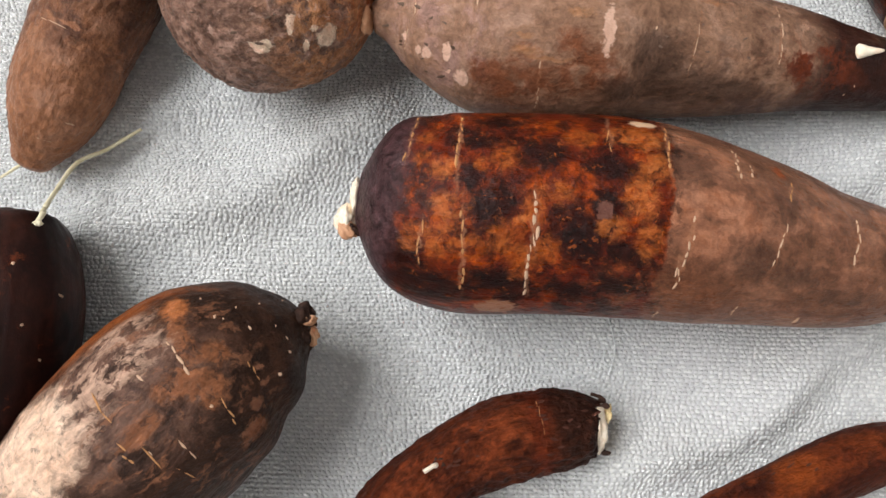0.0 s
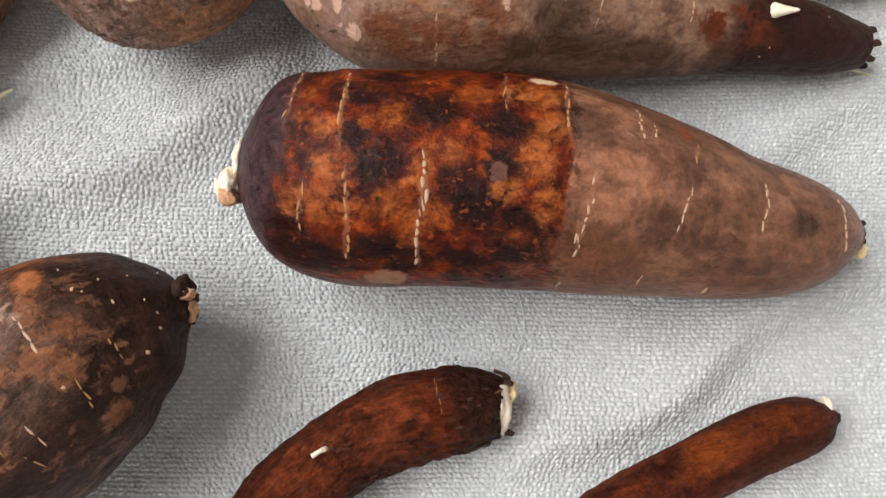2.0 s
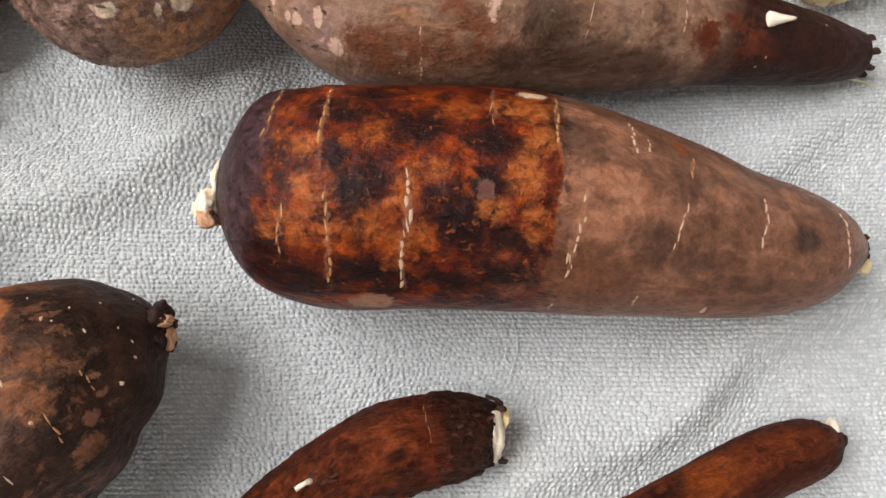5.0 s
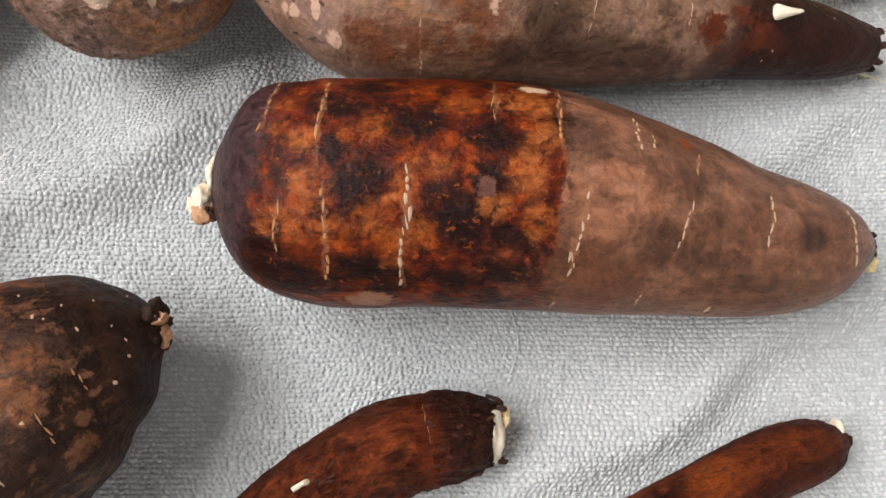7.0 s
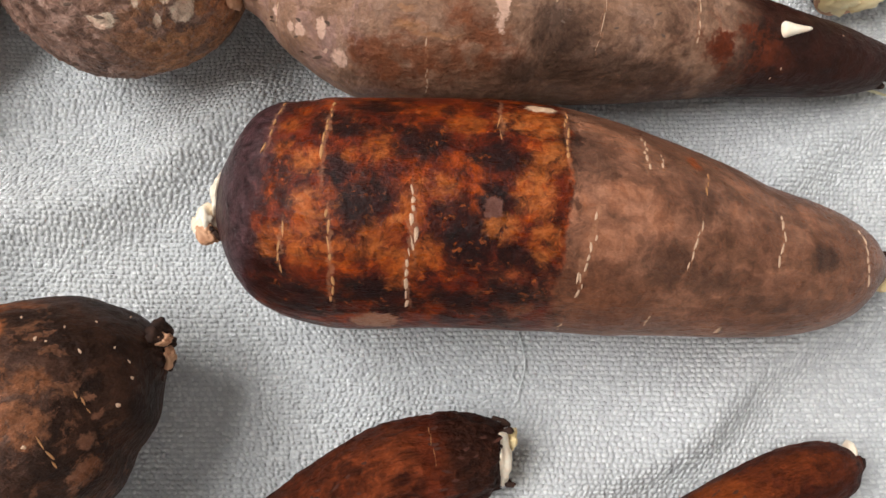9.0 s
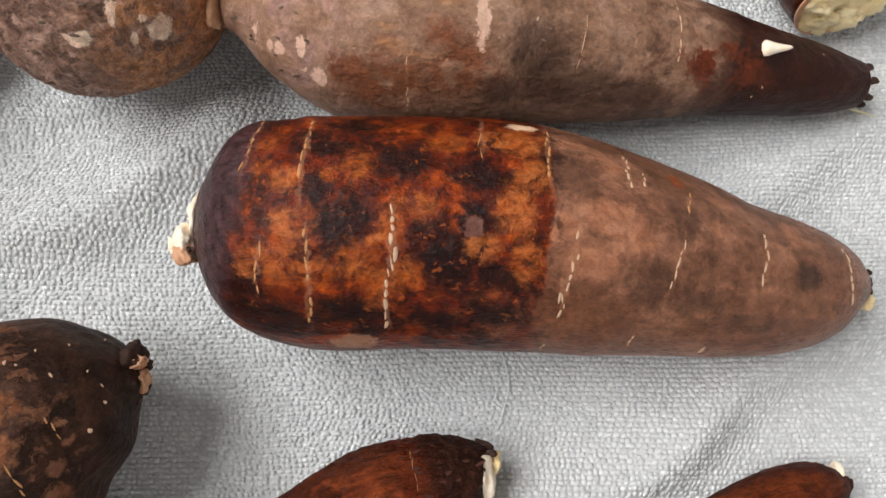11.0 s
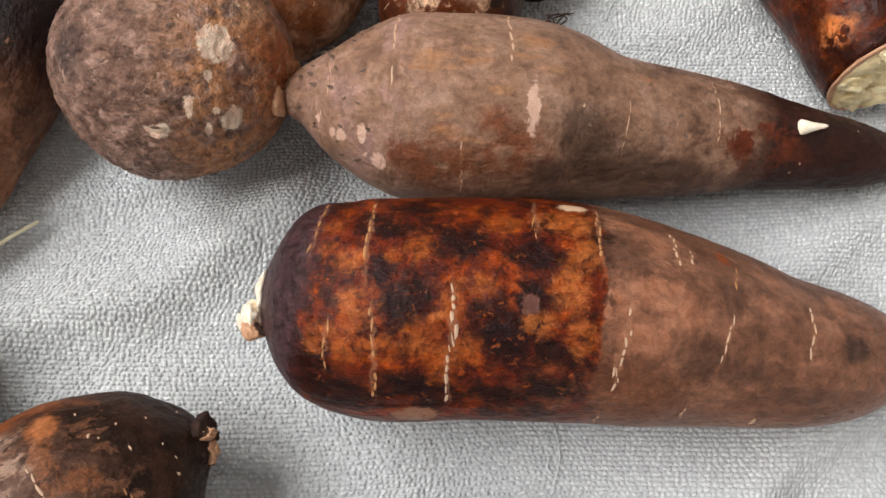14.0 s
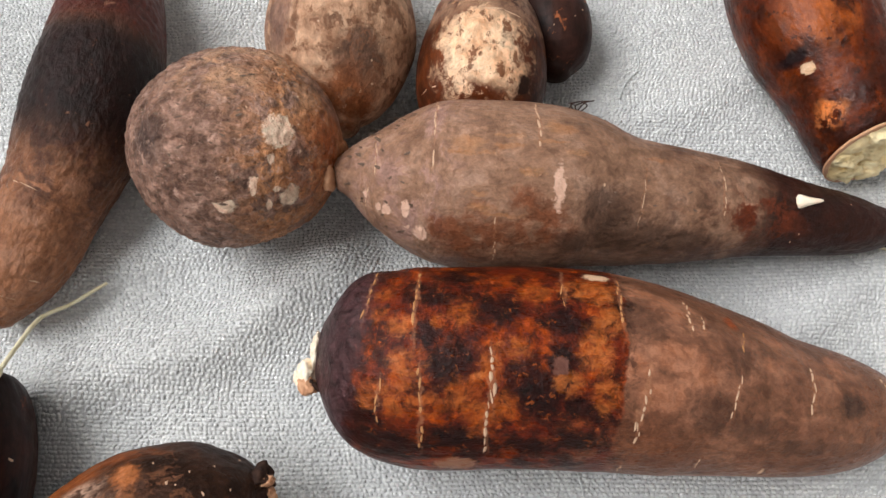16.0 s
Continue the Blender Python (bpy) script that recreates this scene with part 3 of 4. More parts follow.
layers = [([("zone", 0.112, 0.260, 0.006), ("spots", 110, 0.42, 0.62, (0.6, 1.2, 1.2)), ("amount", 0.6)], (lin(92, 66, 50), lin(116, 84, 64)), 160),
          ([("blobs", ((0.1344, 0.05, 0.0085, 0.0050), (0.1416, 0.18, 0.0075, 0.0045), (0.1295, 0.42, 0.0080, 0.0060), (0.1311, -0.42, 0.0060, 0.0065), (0.2023, -0.50, 0.0040, 0.0045), (0.1732, -0.50, 0.0050, 0.0022),
                       (0.1206, 0.18, 0.0050, 0.0060), (0.1240, -0.62, 0.0060, 0.0030), (0.1720, -0.15, 0.0045, 0.0030), (0.1133, 0.90, 0.0080, 0.0070)), 0.55, 1.1), ("amount", 0.75)], (lin(152, 104, 76), lin(180, 130, 100)), 160),
          ([("blobs", ((0.1230, -0.29, 0.0095, 0.0085), (0.1675, 0.57, 0.0150, 0.0045), (0.1505, 0.51, 0.0090, 0.0075), (0.1295, 0.80, 0.0110, 0.0070), (0.1578, -0.09, 0.0055, 0.0070), (0.1440, -0.95, 0.0090, 0.0040),
                       (0.1900, 0.75, 0.0200, 0.0040), (0.1420, 0.95, 0.0120, 0.0050)), 0.6, 1.3), ("amount", 0.7)], (lin(74, 52, 42), lin(98, 72, 58)), 180),
          ([("blobs", ((0.2064, 0.12, 0.0055, 0.0042),), 0.5, 0.9), ("amount", 0.85)], (lin(62, 48, 42), lin(84, 66, 56)), 200),
          ([("zone", 0.006, 0.1168, 0.0010)], ORANGE, 130),
          ([("blob", 0.118, 1.15, 0.030, 0.022, 0.45), ("amount", 0.9)], (lin(104, 66, 46), lin(134, 92, 68)), 120),
          ([("zone", 0.006, 0.116, 0.003), ("spots", 110, 0.40, 0.54, None), ("amount", 0.85)], (lin(74, 22, 10), lin(116, 42, 16)), 220),
          ([("zone", 0.006, 0.118, 0.003), ("spots", 78, 0.47, 0.60, None), ("amount", 0.8)], CHAR, 150),
          ([("zone", 0.008, 0.122, 0.003), ("spots", 200, 0.46, 0.64, None), ("amount", 0.72)], CHAR, 150),
          ([("blobs", ((0.0534, 0.19, 0.0082, 0.0082), (0.0720, -0.32, 0.0100, 0.0070), (0.0461, -0.10, 0.0045, 0.0055), (0.0882, 0.49, 0.0100, 0.0105), (0.0963, -0.18, 0.0085, 0.0045), (0.0947, 0.20, 0.0060, 0.0060),
                       (0.0316, 1.05, 0.0170, 0.0095), (0.0534, 0.90, 0.0120, 0.0048), (0.0817, 1.01, 0.0110, 0.0040), (0.1028, 0.92, 0.0095, 0.0050), (0.1012, 0.58, 0.0075, 0.0050), (0.0243, 0.75, 0.0100, 0.0080),
                       (0.0575, -0.75, 0.0110, 0.0035), (0.0480, -0.45, 0.0120, 0.0030)), 0.6, 1.0), ("amount", 0.92)], CHAR, 150),
          ([("blobs", ((0.0251, -0.52, 0.0050, 0.0035), (0.0251, -0.29, 0.0032, 0.0035), (0.0583, -0.26, 0.0048, 0.0048), (0.0502, -0.19, 0.0028, 0.0025), (0.0275, 0.54, 0.0042, 0.0045), (0.0364, 0.50, 0.0070, 0.0060),
                       (0.0461, 0.55, 0.0060, 0.0048), (0.0591, 0.47, 0.0078, 0.0056), (0.0688, 0.20, 0.0040, 0.0060), (0.0736, 0.58, 0.0048, 0.0050), (0.0647, 0.68, 0.0055, 0.0070), (0.0858, -0.51, 0.0050, 0.0050)), 0.6, 1.5),
            ("spots", 220, 0.34, 0.58, None), ("amount", 0.62)], (lin(150, 76, 24), lin(202, 115, 46)), 220),
          ([("blobs", ((0.0995, -0.56, 0.0060, 0.0042), (0.1085, -0.56, 0.0065, 0.0070), (0.1117, -0.21, 0.0045, 0.0060), (0.1068, 0.08, 0.0055, 0.0078), (0.1109, 0.46, 0.0042, 0.0060), (0.0971, 0.36, 0.0045, 0.0045),
                       (0.0777, 0.07, 0.0055, 0.0038), (0.0380, 0.19, 0.0062, 0.0045), (0.0348, -0.16, 0.0055, 0.0040), (0.0640, 0.31, 0.0032, 0.0018)), 0.6, 1.5), ("spots", 220, 0.34, 0.58, None), ("amount", 0.62)], (lin(164, 88, 34), lin(214, 134, 68)), 220),
          ([("zone", 0.022, 0.116, 0.004), ("spots", 300, 0.58, 0.70, None), ("amount", 0.5)], (lin(186, 92, 36), lin(210, 124, 58)), 240),
          ([("blobs", ((0.1546, -0.55, 0.0030, 0.0034), (0.1370, -0.80, 0.0040, 0.0016)), 0.5, 0.9), ("amount", 0.8)], (lin(140, 66, 30), lin(186, 100, 52)), 240)]
# dark bark of the stalk end, its purplish sheen mixed into the colour
layers += [([("zone", -0.03, 0.0200, 0.0050)], (lin(40, 22, 23), lin(92, 68, 70)), 240),
           ([("patch", 0.1096, -0.82, 0.0050, 0.0032, 0.2)], CREAM, 200), ([("patch", 0.0558, 1.33, 0.0075, 0.0060, 0.15)], BUFF, 150), ([("patch", 0.0939, 0.21, 0.0027, 0.0036, 0.2)], (lin(104, 70, 60), lin(124, 88, 76)), 200)]
main_ochre = [(0.0190, -0.95, -0.25, 6, 0.0015), (0.0409, -0.85, -0.06, 7, 0.0020), (0.0436, 0.23, 1.00, 8, 0.0018), (0.0962, -0.94, -0.45, 4, 0.0015), (0.1166, -1.0, -0.11, 8, 0.0018), (0.1585, -0.45, -0.22, 3, 0.0015), (0.0300, 0.35, 0.75, 3, 0.0013)]
main_pale = [(0.0695, 0.05, 0.58, 6, 0.0021), (0.0669, 0.62, 1.09, 6, 0.0020), (0.0682, 0.30, 0.55, 3, 0.0014), (0.1252, 0.19, 0.50, 4, 0.0018), (0.1236, 0.52, 0.85, 4, 0.0017), (0.1222, 0.55, 0.72, 2, 0.0015), (0.1211, 1.20, 1.46, 4, 0.0013),
                           (0.1388, -0.65, -0.22, 6, 0.0018), (0.1437, -0.45, -0.23, 3, 0.0015), (0.1583, 0.06, 0.50, 5, 0.0014), (0.1895, -0.34, 0.27, 5, 0.0020), (0.2255, -0.60, 0.53, 6, 0.0017), (0.1802, 1.18, 1.30, 1, 0.0022), (0.1540, 1.05, 1.20, 2, 0.0013)]
main.skin(bark_material("striped_bark", main, TAILS, layers, 80, (0.90, 1.06), (160, 420), (0.25, 0.42), 0.8, 0.0014, 0.4, main_ochre + main_pale), step=0.0013, seg=150)
main.lenticels(OCHRE_DASH, main_ochre)
main.lenticels(PALE_DASH, main_pale)
chunk("flesh_stub", main.local(-0.0428, 0.0790, 0.0440), (0.0040, 0.0056, 0.0052), FLESH, main.thing, 3, 0.45, "torn white flesh stub")
chunk("flesh_stub", main.local(-0.0450, 0.0770, 0.0455), (0.0026, 0.0038, 0.0030), FLESH, main.thing, 8, 0.5, "torn white flesh stub")
chunk("flesh_stub", main.local(-0.0392, 0.0880, 0.0440), (0.0030, 0.0078, 0.0070), FLESH, main.thing, 5, 0.3, "torn white flesh stub")
chunk("cortex_flap", main.local(-0.0425, 0.0740, 0.0462), (0.0034, 0.0044, 0.0034), TAN_FLESH, main.thing, 6, 0.4, "tan inner bark flap", (0, 0, 30))
tube("splinter", [main.local(-0.0432, 0.0795, 0.0475), main.local(-0.0408, 0.0752, 0.0478), main.local(-0.0372, 0.0722, 0.0455)], 0.0010, DARK_FIBRE, main.thing, "dark torn bark splinter", taper=1.4)
chunk("end_stub", main.local(0.2072, 0.0590, 0.0265), (0.0026, 0.0034, 0.0030), YELLOW_FLESH, main.thing, 9, 0.4, "yellow torn end stub")
for k in range(4):
    chunk("bark_shred", main.local(0.2071 - 0.0003 * k, 0.0620 + 0.0022 * k, 0.0300 + 0.0008 * k), (0.0009, 0.0013, 0.0012), DARK_FIBRE, main.thing, 20 + k, 0.6, sub=2)

upper = Root([(-0.0348, 0.1692, 0.0460, 0.0066), (-0.0284, 0.1713, 0.0445, 0.0125), (-0.0180, 0.1706, 0.0425, 0.0212), (-0.0076, 0.1700, 0.0408, 0.0286), (0.0083, 0.1693, 0.0385, 0.0367), (0.0306, 0.1670, 0.0389, 0.0389),
              (0.0566, 0.1660, 0.0387, 0.0387), (0.0750, 0.1651, 0.0365, 0.0365), (0.0960, 0.1608, 0.0339, 0.0305), (0.1228, 0.1595, 0.0306, 0.0266), (0.1501, 0.1587, 0.0273, 0.0226),
              (0.1774, 0.1555, 0.0239, 0.0180), (0.2049, 0.1526, 0.0205, 0.0141), (0.2211, 0.1520, 0.0183, 0.0097)],
             "spindle-shaped cassava root with dull grey-brown bark and a dark tail", (0.2, 0.3), 0.02, 0.0003, 3)
upper.swells = ((0.120, -1.0, 0.030, 0.6, -0.0012),)
layers = [([("zone", -0.01, 0.060, 0.012), ("spots", 70, 0.45, 0.62, None)], (lin(136, 110, 98, 0.9), lin(162, 134, 120, 0.9)), 160),
          ([("blobs", ((0.0905, 0.92, 0.0130, 0.0105), (0.0655, 1.08, 0.0160, 0.0110), (0.0516, 0.98, 0.0100, 0.0070), (0.0672, 0.70, 0.0050, 0.0040), (0.0840, 0.62, 0.0060, 0.0060)), 0.6, 1.2), ("spots", 120, 0.32, 0.56, None), ("amount", 0.8)], (lin(104, 58, 36), lin(142, 86, 56)), 130),
          ([("blobs", ((0.1182, 0.66, 0.0150, 0.0110), (0.1320, 1.00, 0.0220, 0.0100), (0.1060, 1.10, 0.0120, 0.0060), (0.1500, 1.05, 0.0200, 0.0060)), 0.6, 0.8), ("amount", 0.75)], (lin(60, 45, 38), lin(84, 65, 54)), 120),
          ([("blobs", ((0.0611, 0.00, 0.0060, 0.0036), (0.0611, 0.10, 0.0090, 0.0012), (0.0776, -0.11, 0.0060, 0.0012), (0.0940, -0.26, 0.0040, 0.0035), (0.0672, 0.70, 0.0050, 0.0022), (0.0860, 0.30, 0.0050, 0.0016), (0.1020, 0.05, 0.0040, 0.0012)), 0.5, 1.4), ("amount", 0.7)], (lin(158, 116, 80), lin(186, 146, 108)), 200),
          ([("zone", 0.02, 0.150, 0.01), ("spots", 60, 0.60, 0.70, (0.35, 1.6, 1.6))], (lin(160, 118, 86), lin(178, 136, 102)), 150),
          ([("zone", 0.145, 0.30, 0.010), ("spots", 40, 0.45, 0.6, None), ("amount", 0.7)], (lin(80, 54, 44), lin(100, 72, 58)), 100),
          ([("zone", 0.190, 0.30, 0.010)], (lin(46, 24, 18), lin(70, 38, 28)), 80),
          ([("blob", 0.188, 0.5, 0.020, 0.012, 0.6), ("spots", 60, 0.5, 0.6, None)], (lin(96, 46, 28), lin(126, 66, 42)), 100)]
for l, th, rl, ra in ((0.0952, 0.46, 0.0017, 0.0098), (0.0309, 0.89, 0.0022, 0.0034), (0.0235, 1.02, 0.0018, 0.0030), (0.0398, 1.17, 0.0042, 0.0038), (0.0131, 0.93, 0.0013, 0.0018), (0.0200, 1.05, 0.0012, 0.0022), (0.0330, 1.15, 0.0022, 0.0010)):
    layers.append(([("patch", l, th, rl, ra, 0.2)], (lin(224, 186, 158), lin(240, 208, 182)), 200))
for l, th, rl, ra in ((0.0770, 0.02, 0.0060, 0.0012), (0.0750, 0.78, 0.0090, 0.0010), (0.0560, 0.08, 0.0080, 0.0008), (0.0980, -0.25, 0.0040, 0.0025), (0.0930, -0.05, 0.0060, 0.0009), (0.0640, 0.55, 0.0050, 0.0008)):
    layers.append(([("patch", l, th, rl, ra, 0.4), ("amount", 0.75)], (lin(160, 112, 76), lin(190, 146, 106)), 200))
upper_pale = [(0.0440, -0.95, 0.14, 7, 0.0017), (0.0884, -0.78, 0.00, 5, 0.0018), (0.0730, 0.80, 1.42, 7, 0.0013), (0.0140, 0.60, 1.20, 4, 0.0010), (0.0165, -0.60, 0.20, 4, 0.0010), (0.1700, -0.15, 0.56, 6, 0.0014), (0.1330, -0.30, 0.75, 6, 0.0008), (0.1700, -0.50, -0.28, 2, 0.0008)]
upper.skin(bark_material("grey_brown_bark", upper, [lin(126, 100, 81), lin(152, 123, 101), lin(170, 141, 118)], layers, 80, (0.80, 1.12), (240, 420), (0.36, 0.54), 0.9, 0.0016, 0.4, upper_pale))
upper.lenticels(PALE_DASH, upper_pale)
upper.dots(PALE_DASH, [(0.2105, 0.85), (0.2350, -0.2), (0.1150, 0.35), (0.2080, 1.1)], 0.0009)
flakes(upper, GREY_FLAKE, 30, (0.001, 0.034), (-1.2, 1.4), 0.0024, 21)
flakes(upper, GREY_FLAKE, 14, (0.105, 0.160), (-1.1, 0.6), 0.0014, 22)
chunk("flesh_stub", upper.local(-0.0384, 0.1682, 0.0468), (0.0036, 0.0070, 0.0066), TAN_FLESH, upper.thing, 2, 0.25, "tan snapped stalk end")


def bud(root, l, th, length, radius, mat):
    """A pale pointed sprout that lies along the root."""
    p, n, a, t = root.at(l, th, -0.0008)
    way = (t + 0.35 * n - 0.10 * a).normalized()
    bm = bmesh.new()
    rings = []
    for i, (f, r) in enumerate(((-0.25, 0.9), (-0.1, 1.35), (0.05, 1.2), (0.3, 0.85), (0.6, 0.55), (0.85, 0.35), (0.97, 0.15))):
        rings.append([bm.verts.new(p + way * length * f + radius * r * (1 + 0.25 * noise.noise(Vector((i, k, 3)))) * (a * math.cos(k * math.pi / 6) + n * math.sin(k * math.pi / 6))) for k in range(12)])
    for x, y in zip(rings, rings[1:]):
        for k in range(12):
            bm.faces.new((x[k], x[(k + 1) % 12], y[(k + 1) % 12], y[k]))
    bm.faces.new(rings[0])
    bm.faces.new(rings[-1])
    bmesh.ops.recalc_face_normals(bm, faces=bm.faces[:])
    mesh_ob("bud", bm, mat, root.thing, "pale pointed sprout")


bud(upper, 0.2085, 0.06, 0.0100, 0.0027, FLESH)
tube("rootlet", [upper.local(0.2180, 0.1465, 0.0190), upper.local(0.2230, 0.1480, 0.0200), upper.local(0.2300, 0.1530, 0.0180)], 0.0007, HAIR, upper.thing, "short dry rootlet")
tube("rootlet", [upper.local(0.2170, 0.1465, 0.0110), upper.local(0.2310, 0.1460, 0.0050), upper.local(0.2450, 0.1425, 0.0030), upper.local(0.2560, 0.1440, 0.0020)], 0.0007, HAIR, upper.thing, "thin yellow rootlet trailing on the towel")
for k in range(7):
    an = k * 0.9
    chunk("bark_shred", upper.local(0.2240 + 0.0006 * (k % 3), 0.1520 + 0.0078 * math.cos(an), 0.0183 + 0.0075 * math.sin(an)), (0.0022, 0.0016, 0.0016), DARK_FIBRE, upper.thing, 40 + k, 0.6, sub=2)
wisp = random.Random(3)
for k in range(6):
    x, y, z = 0.0715 + wisp.uniform(-0.003, 0.004), 0.1930, 0.0590
    bend = [(x, y, z), (x + wisp.uniform(-0.003, 0.004), y + 0.002, z + wisp.uniform(0.002, 0.005)), (x + wisp.uniform(-0.002, 0.007), y + wisp.uniform(0.002, 0.005), z + wisp.uniform(-0.001, 0.005))]
    tube("dry_fibre", [upper.local(*q) for q in bend], wisp.uniform(0.0002, 0.0005), DARK_FIBRE, upper.thing, "wisp of dry brown fibre")

rounded = Root([(-0.0822 + 0.0478 * u, 0.1862 - 0.004 * u, 0.0452 - 0.006 * abs(u), 0.0455 * math.sqrt(1 - 0.965 * u * u)) for u in (-1.0, -0.96, -0.88, -0.75, -0.5, -0.2, 0.15, 0.5, 0.75, 0.9, 1.0)],
               "fat rounded cassava root with rough grey scaly bark", (0.25, 0.4), 0.010, 0.0011, 4, (420, 330))
rounded.swells = ((0.037, 1.60, 0.025, 0.6, 0.0026), (0.033, -0.35, 0.022, 0.6, -0.0030), (0.090, 0.0, 0.016, 0.6, 0.0028))
layers = [([("zone", 0.060, 0.13, 0.012), ("spots", 62, 0.44, 0.52, None)], (lin(132, 92, 64, 1.2), lin(186, 140, 98, 1.2)), 140),
          ([("blob", 0.060, -0.45, 0.030, 0.020, 0.5), ("spots", 60, 0.45, 0.56, None)], (lin(154, 122, 94, 1.1), lin(184, 150, 118, 1.1)), 110),
          ([("blob", 0.092, 0.55, 0.014, 0.020, 0.6), ("spots", 80, 0.40, 0.55, None)], (lin(140, 80, 46, 1.1), lin(168, 106, 66, 1.1)), 110),
          ([("blob", 0.026, 0.45, 0.010, 0.009, 0.6), ("amount", 0.7)], (lin(62, 56, 56), lin(80, 72, 70)), 110),
          ([("spots", 300, 0.50, 0.60, None), ("amount", 0.35)], (lin(58, 44, 38), lin(80, 62, 54)), 300),
          ([("spots", 240, 0.57, 0.64, None), ("amount", 0.7)], (lin(164, 140, 124, 1.0), lin(188, 162, 144, 1.0)), 300)]
for l, th, rl, ra in ((0.0722, 0.28, 0.0068, 0.0068), (0.0787, 1.02, 0.0042, 0.0052), (0.0550, 1.08, 0.0040, 0.0026), (0.0644, 0.85, 0.0018, 0.0040), (0.0707, 0.57, 0.0016, 0.0020), (0.0708, 1.10, 0.0015, 0.0032), (0.0740, 0.90, 0.0014, 0.0016)):
    layers.append(([("patch", l, th, rl, ra, 0.15)], (lin(222, 180, 152, 1.15), lin(240, 202, 176, 1.15)), 200))
rounded.skin(bark_material("scaly_bark", rounded, [lin(92, 72, 61, 1.1), lin(128, 104, 90, 1.1), lin(162, 135, 118, 1.1)], layers, 130, (0.66, 1.14), (420, 330), (0.32, 0.52), 1.0, 0.0040, 0.5), step=0.0009, seg=220)
flakes(rounded, GREY_FLAKE, 70, (0.010, 0.060), (-0.6, 1.6), 0.0015, 23)
rounded.dots(PALE_DASH, [(0.0480, -0.55), (0.0550, -0.62), (0.0620, -0.60), (0.0700, -0.45), (0.0500, -0.15), (0.0600, 0.10), (0.0450, 0.25), (0.0800, 0.15), (0.0820, 0.45), (0.0780, -0.2)], 0.0008)

pale = Root([(-0.0365, 0.2040, 0.0340, 0.0100), (-0.0365, 0.2110, 0.0350, 0.0200), (-0.0368, 0.2250, 0.0362, 0.0298), (-0.0375, 0.2480, 0.0378, 0.0378), (-0.0380, 0.2740, 0.0362, 0.0350),
             (-0.0390, 0.3000, 0.0320, 0.0260), (-0.0400, 0.3170, 0.0290, 0.0120)],
            "short fat cassava root with blotched beige bark", (0.7, 0.7), 0.02, 0.0003, 5)
layers = [([("ragged", 0.0200, 0.45, 0.013, 0.012, 0.4, 90, 1.4)], (lin(90, 72, 60), lin(122, 98, 82)), 140),
          ([("blob", 0.0020, 0.30, 0.018, 0.020, 0.5), ("spots", 55, 0.40, 0.55, None)], (lin(104, 62, 40), lin(150, 98, 64)), 110),
          ([("blob", 0.0420, -0.85, 0.014, 0.014, 0.5), ("spots", 60, 0.4, 0.55, None)], (lin(120, 98, 86), lin(150, 124, 108)), 110),
          ([("spots", 110, 0.52, 0.59, None), ("amount", 0.85)], (lin(112, 82, 62), lin(142, 106, 82)), 150),
          ([("spots", 200, 0.64, 0.69, None)], (lin(220, 190, 150), lin(226, 196, 160)), 300)]
pale.skin(bark_material("blotched_beige_bark", pale, [lin(142, 110, 86), lin(190, 156, 124), lin(218, 188, 154)], layers, 85, (0.74, 1.12), (220, 380), (0.5, 0.66), 0.8, 0.0016, 0.3))
pale.dots(PALE_DASH, [(0.034, -0.15), (0.045, 0.55), (0.020, 0.65), (0.012, 0.8)], 0.0009)
chunk("stalk_scar", pale.local(-0.0695, 0.2430, 0.0440), (0.0030, 0.0036, 0.0040), TAN_FLESH, pale.thing, 4, 0.35, "pinkish stalk scar")

knob = Root([(0.0402, 0.2861, 0.0240, 0.0154), (0.0364, 0.2701, 0.0280, 0.0254), (0.0348, 0.2518, 0.0304, 0.0304), (0.0333, 0.2367, 0.0322, 0.0322), (0.0321, 0.2234, 0.0321, 0.0321), (0.0314, 0.2118, 0.0310, 0.0297),
             (0.0310, 0.2030, 0.0300, 0.0229), (0.0315, 0.1990, 0.0300, 0.0111)],
            "stubby round cassava root with scraped cream and dark brown bark", (0.6, 0.3), 0.02, 0.0003, 6)
layers = [([("ragged", 0.0630, 0.03, 0.026, 0.021, 0.3, 90, 2.4)], (lin(190, 146, 106, 0.95), lin(238, 210, 174, 0.95)), 90),
          ([("blob", 0.0630, 0.03, 0.030, 0.026, 0.3), ("spots", 150, 0.53, 0.59, None), ("amount", 0.85)], (lin(84, 46, 26), lin(122, 70, 40)), 150),
          ([("blob", 0.0800, 0.10, 0.005, 0.020, 0.6), ("spots", 70, 0.45, 0.52, None)], (lin(84, 42, 22), lin(108, 58, 32)), 150),
          ([("blob", 0.0735, -0.72, 0.0048, 0.0046, 0.3)], (lin(44, 26, 18), lin(60, 36, 24)), 150),
          ([("zone", -0.03, 0.0430, 0.004), ("spots", 70, 0.40, 0.50, None)], (lin(116, 90, 72), lin(160, 130, 106)), 150)]
knob.skin(bark_material("scraped_bark", knob, [lin(52, 28, 18), lin(82, 44, 26), lin(110, 62, 36)], layers, 90, (0.80, 1.10), (120, 320), (0.40, 0.58), 0.4, 0.0005))
knob.lenticels(PALE_DASH, [(0.0420, -0.55, -0.2, 1, 0.0016), (0.074, 0.75, 0.95, 1, 0.0012)])

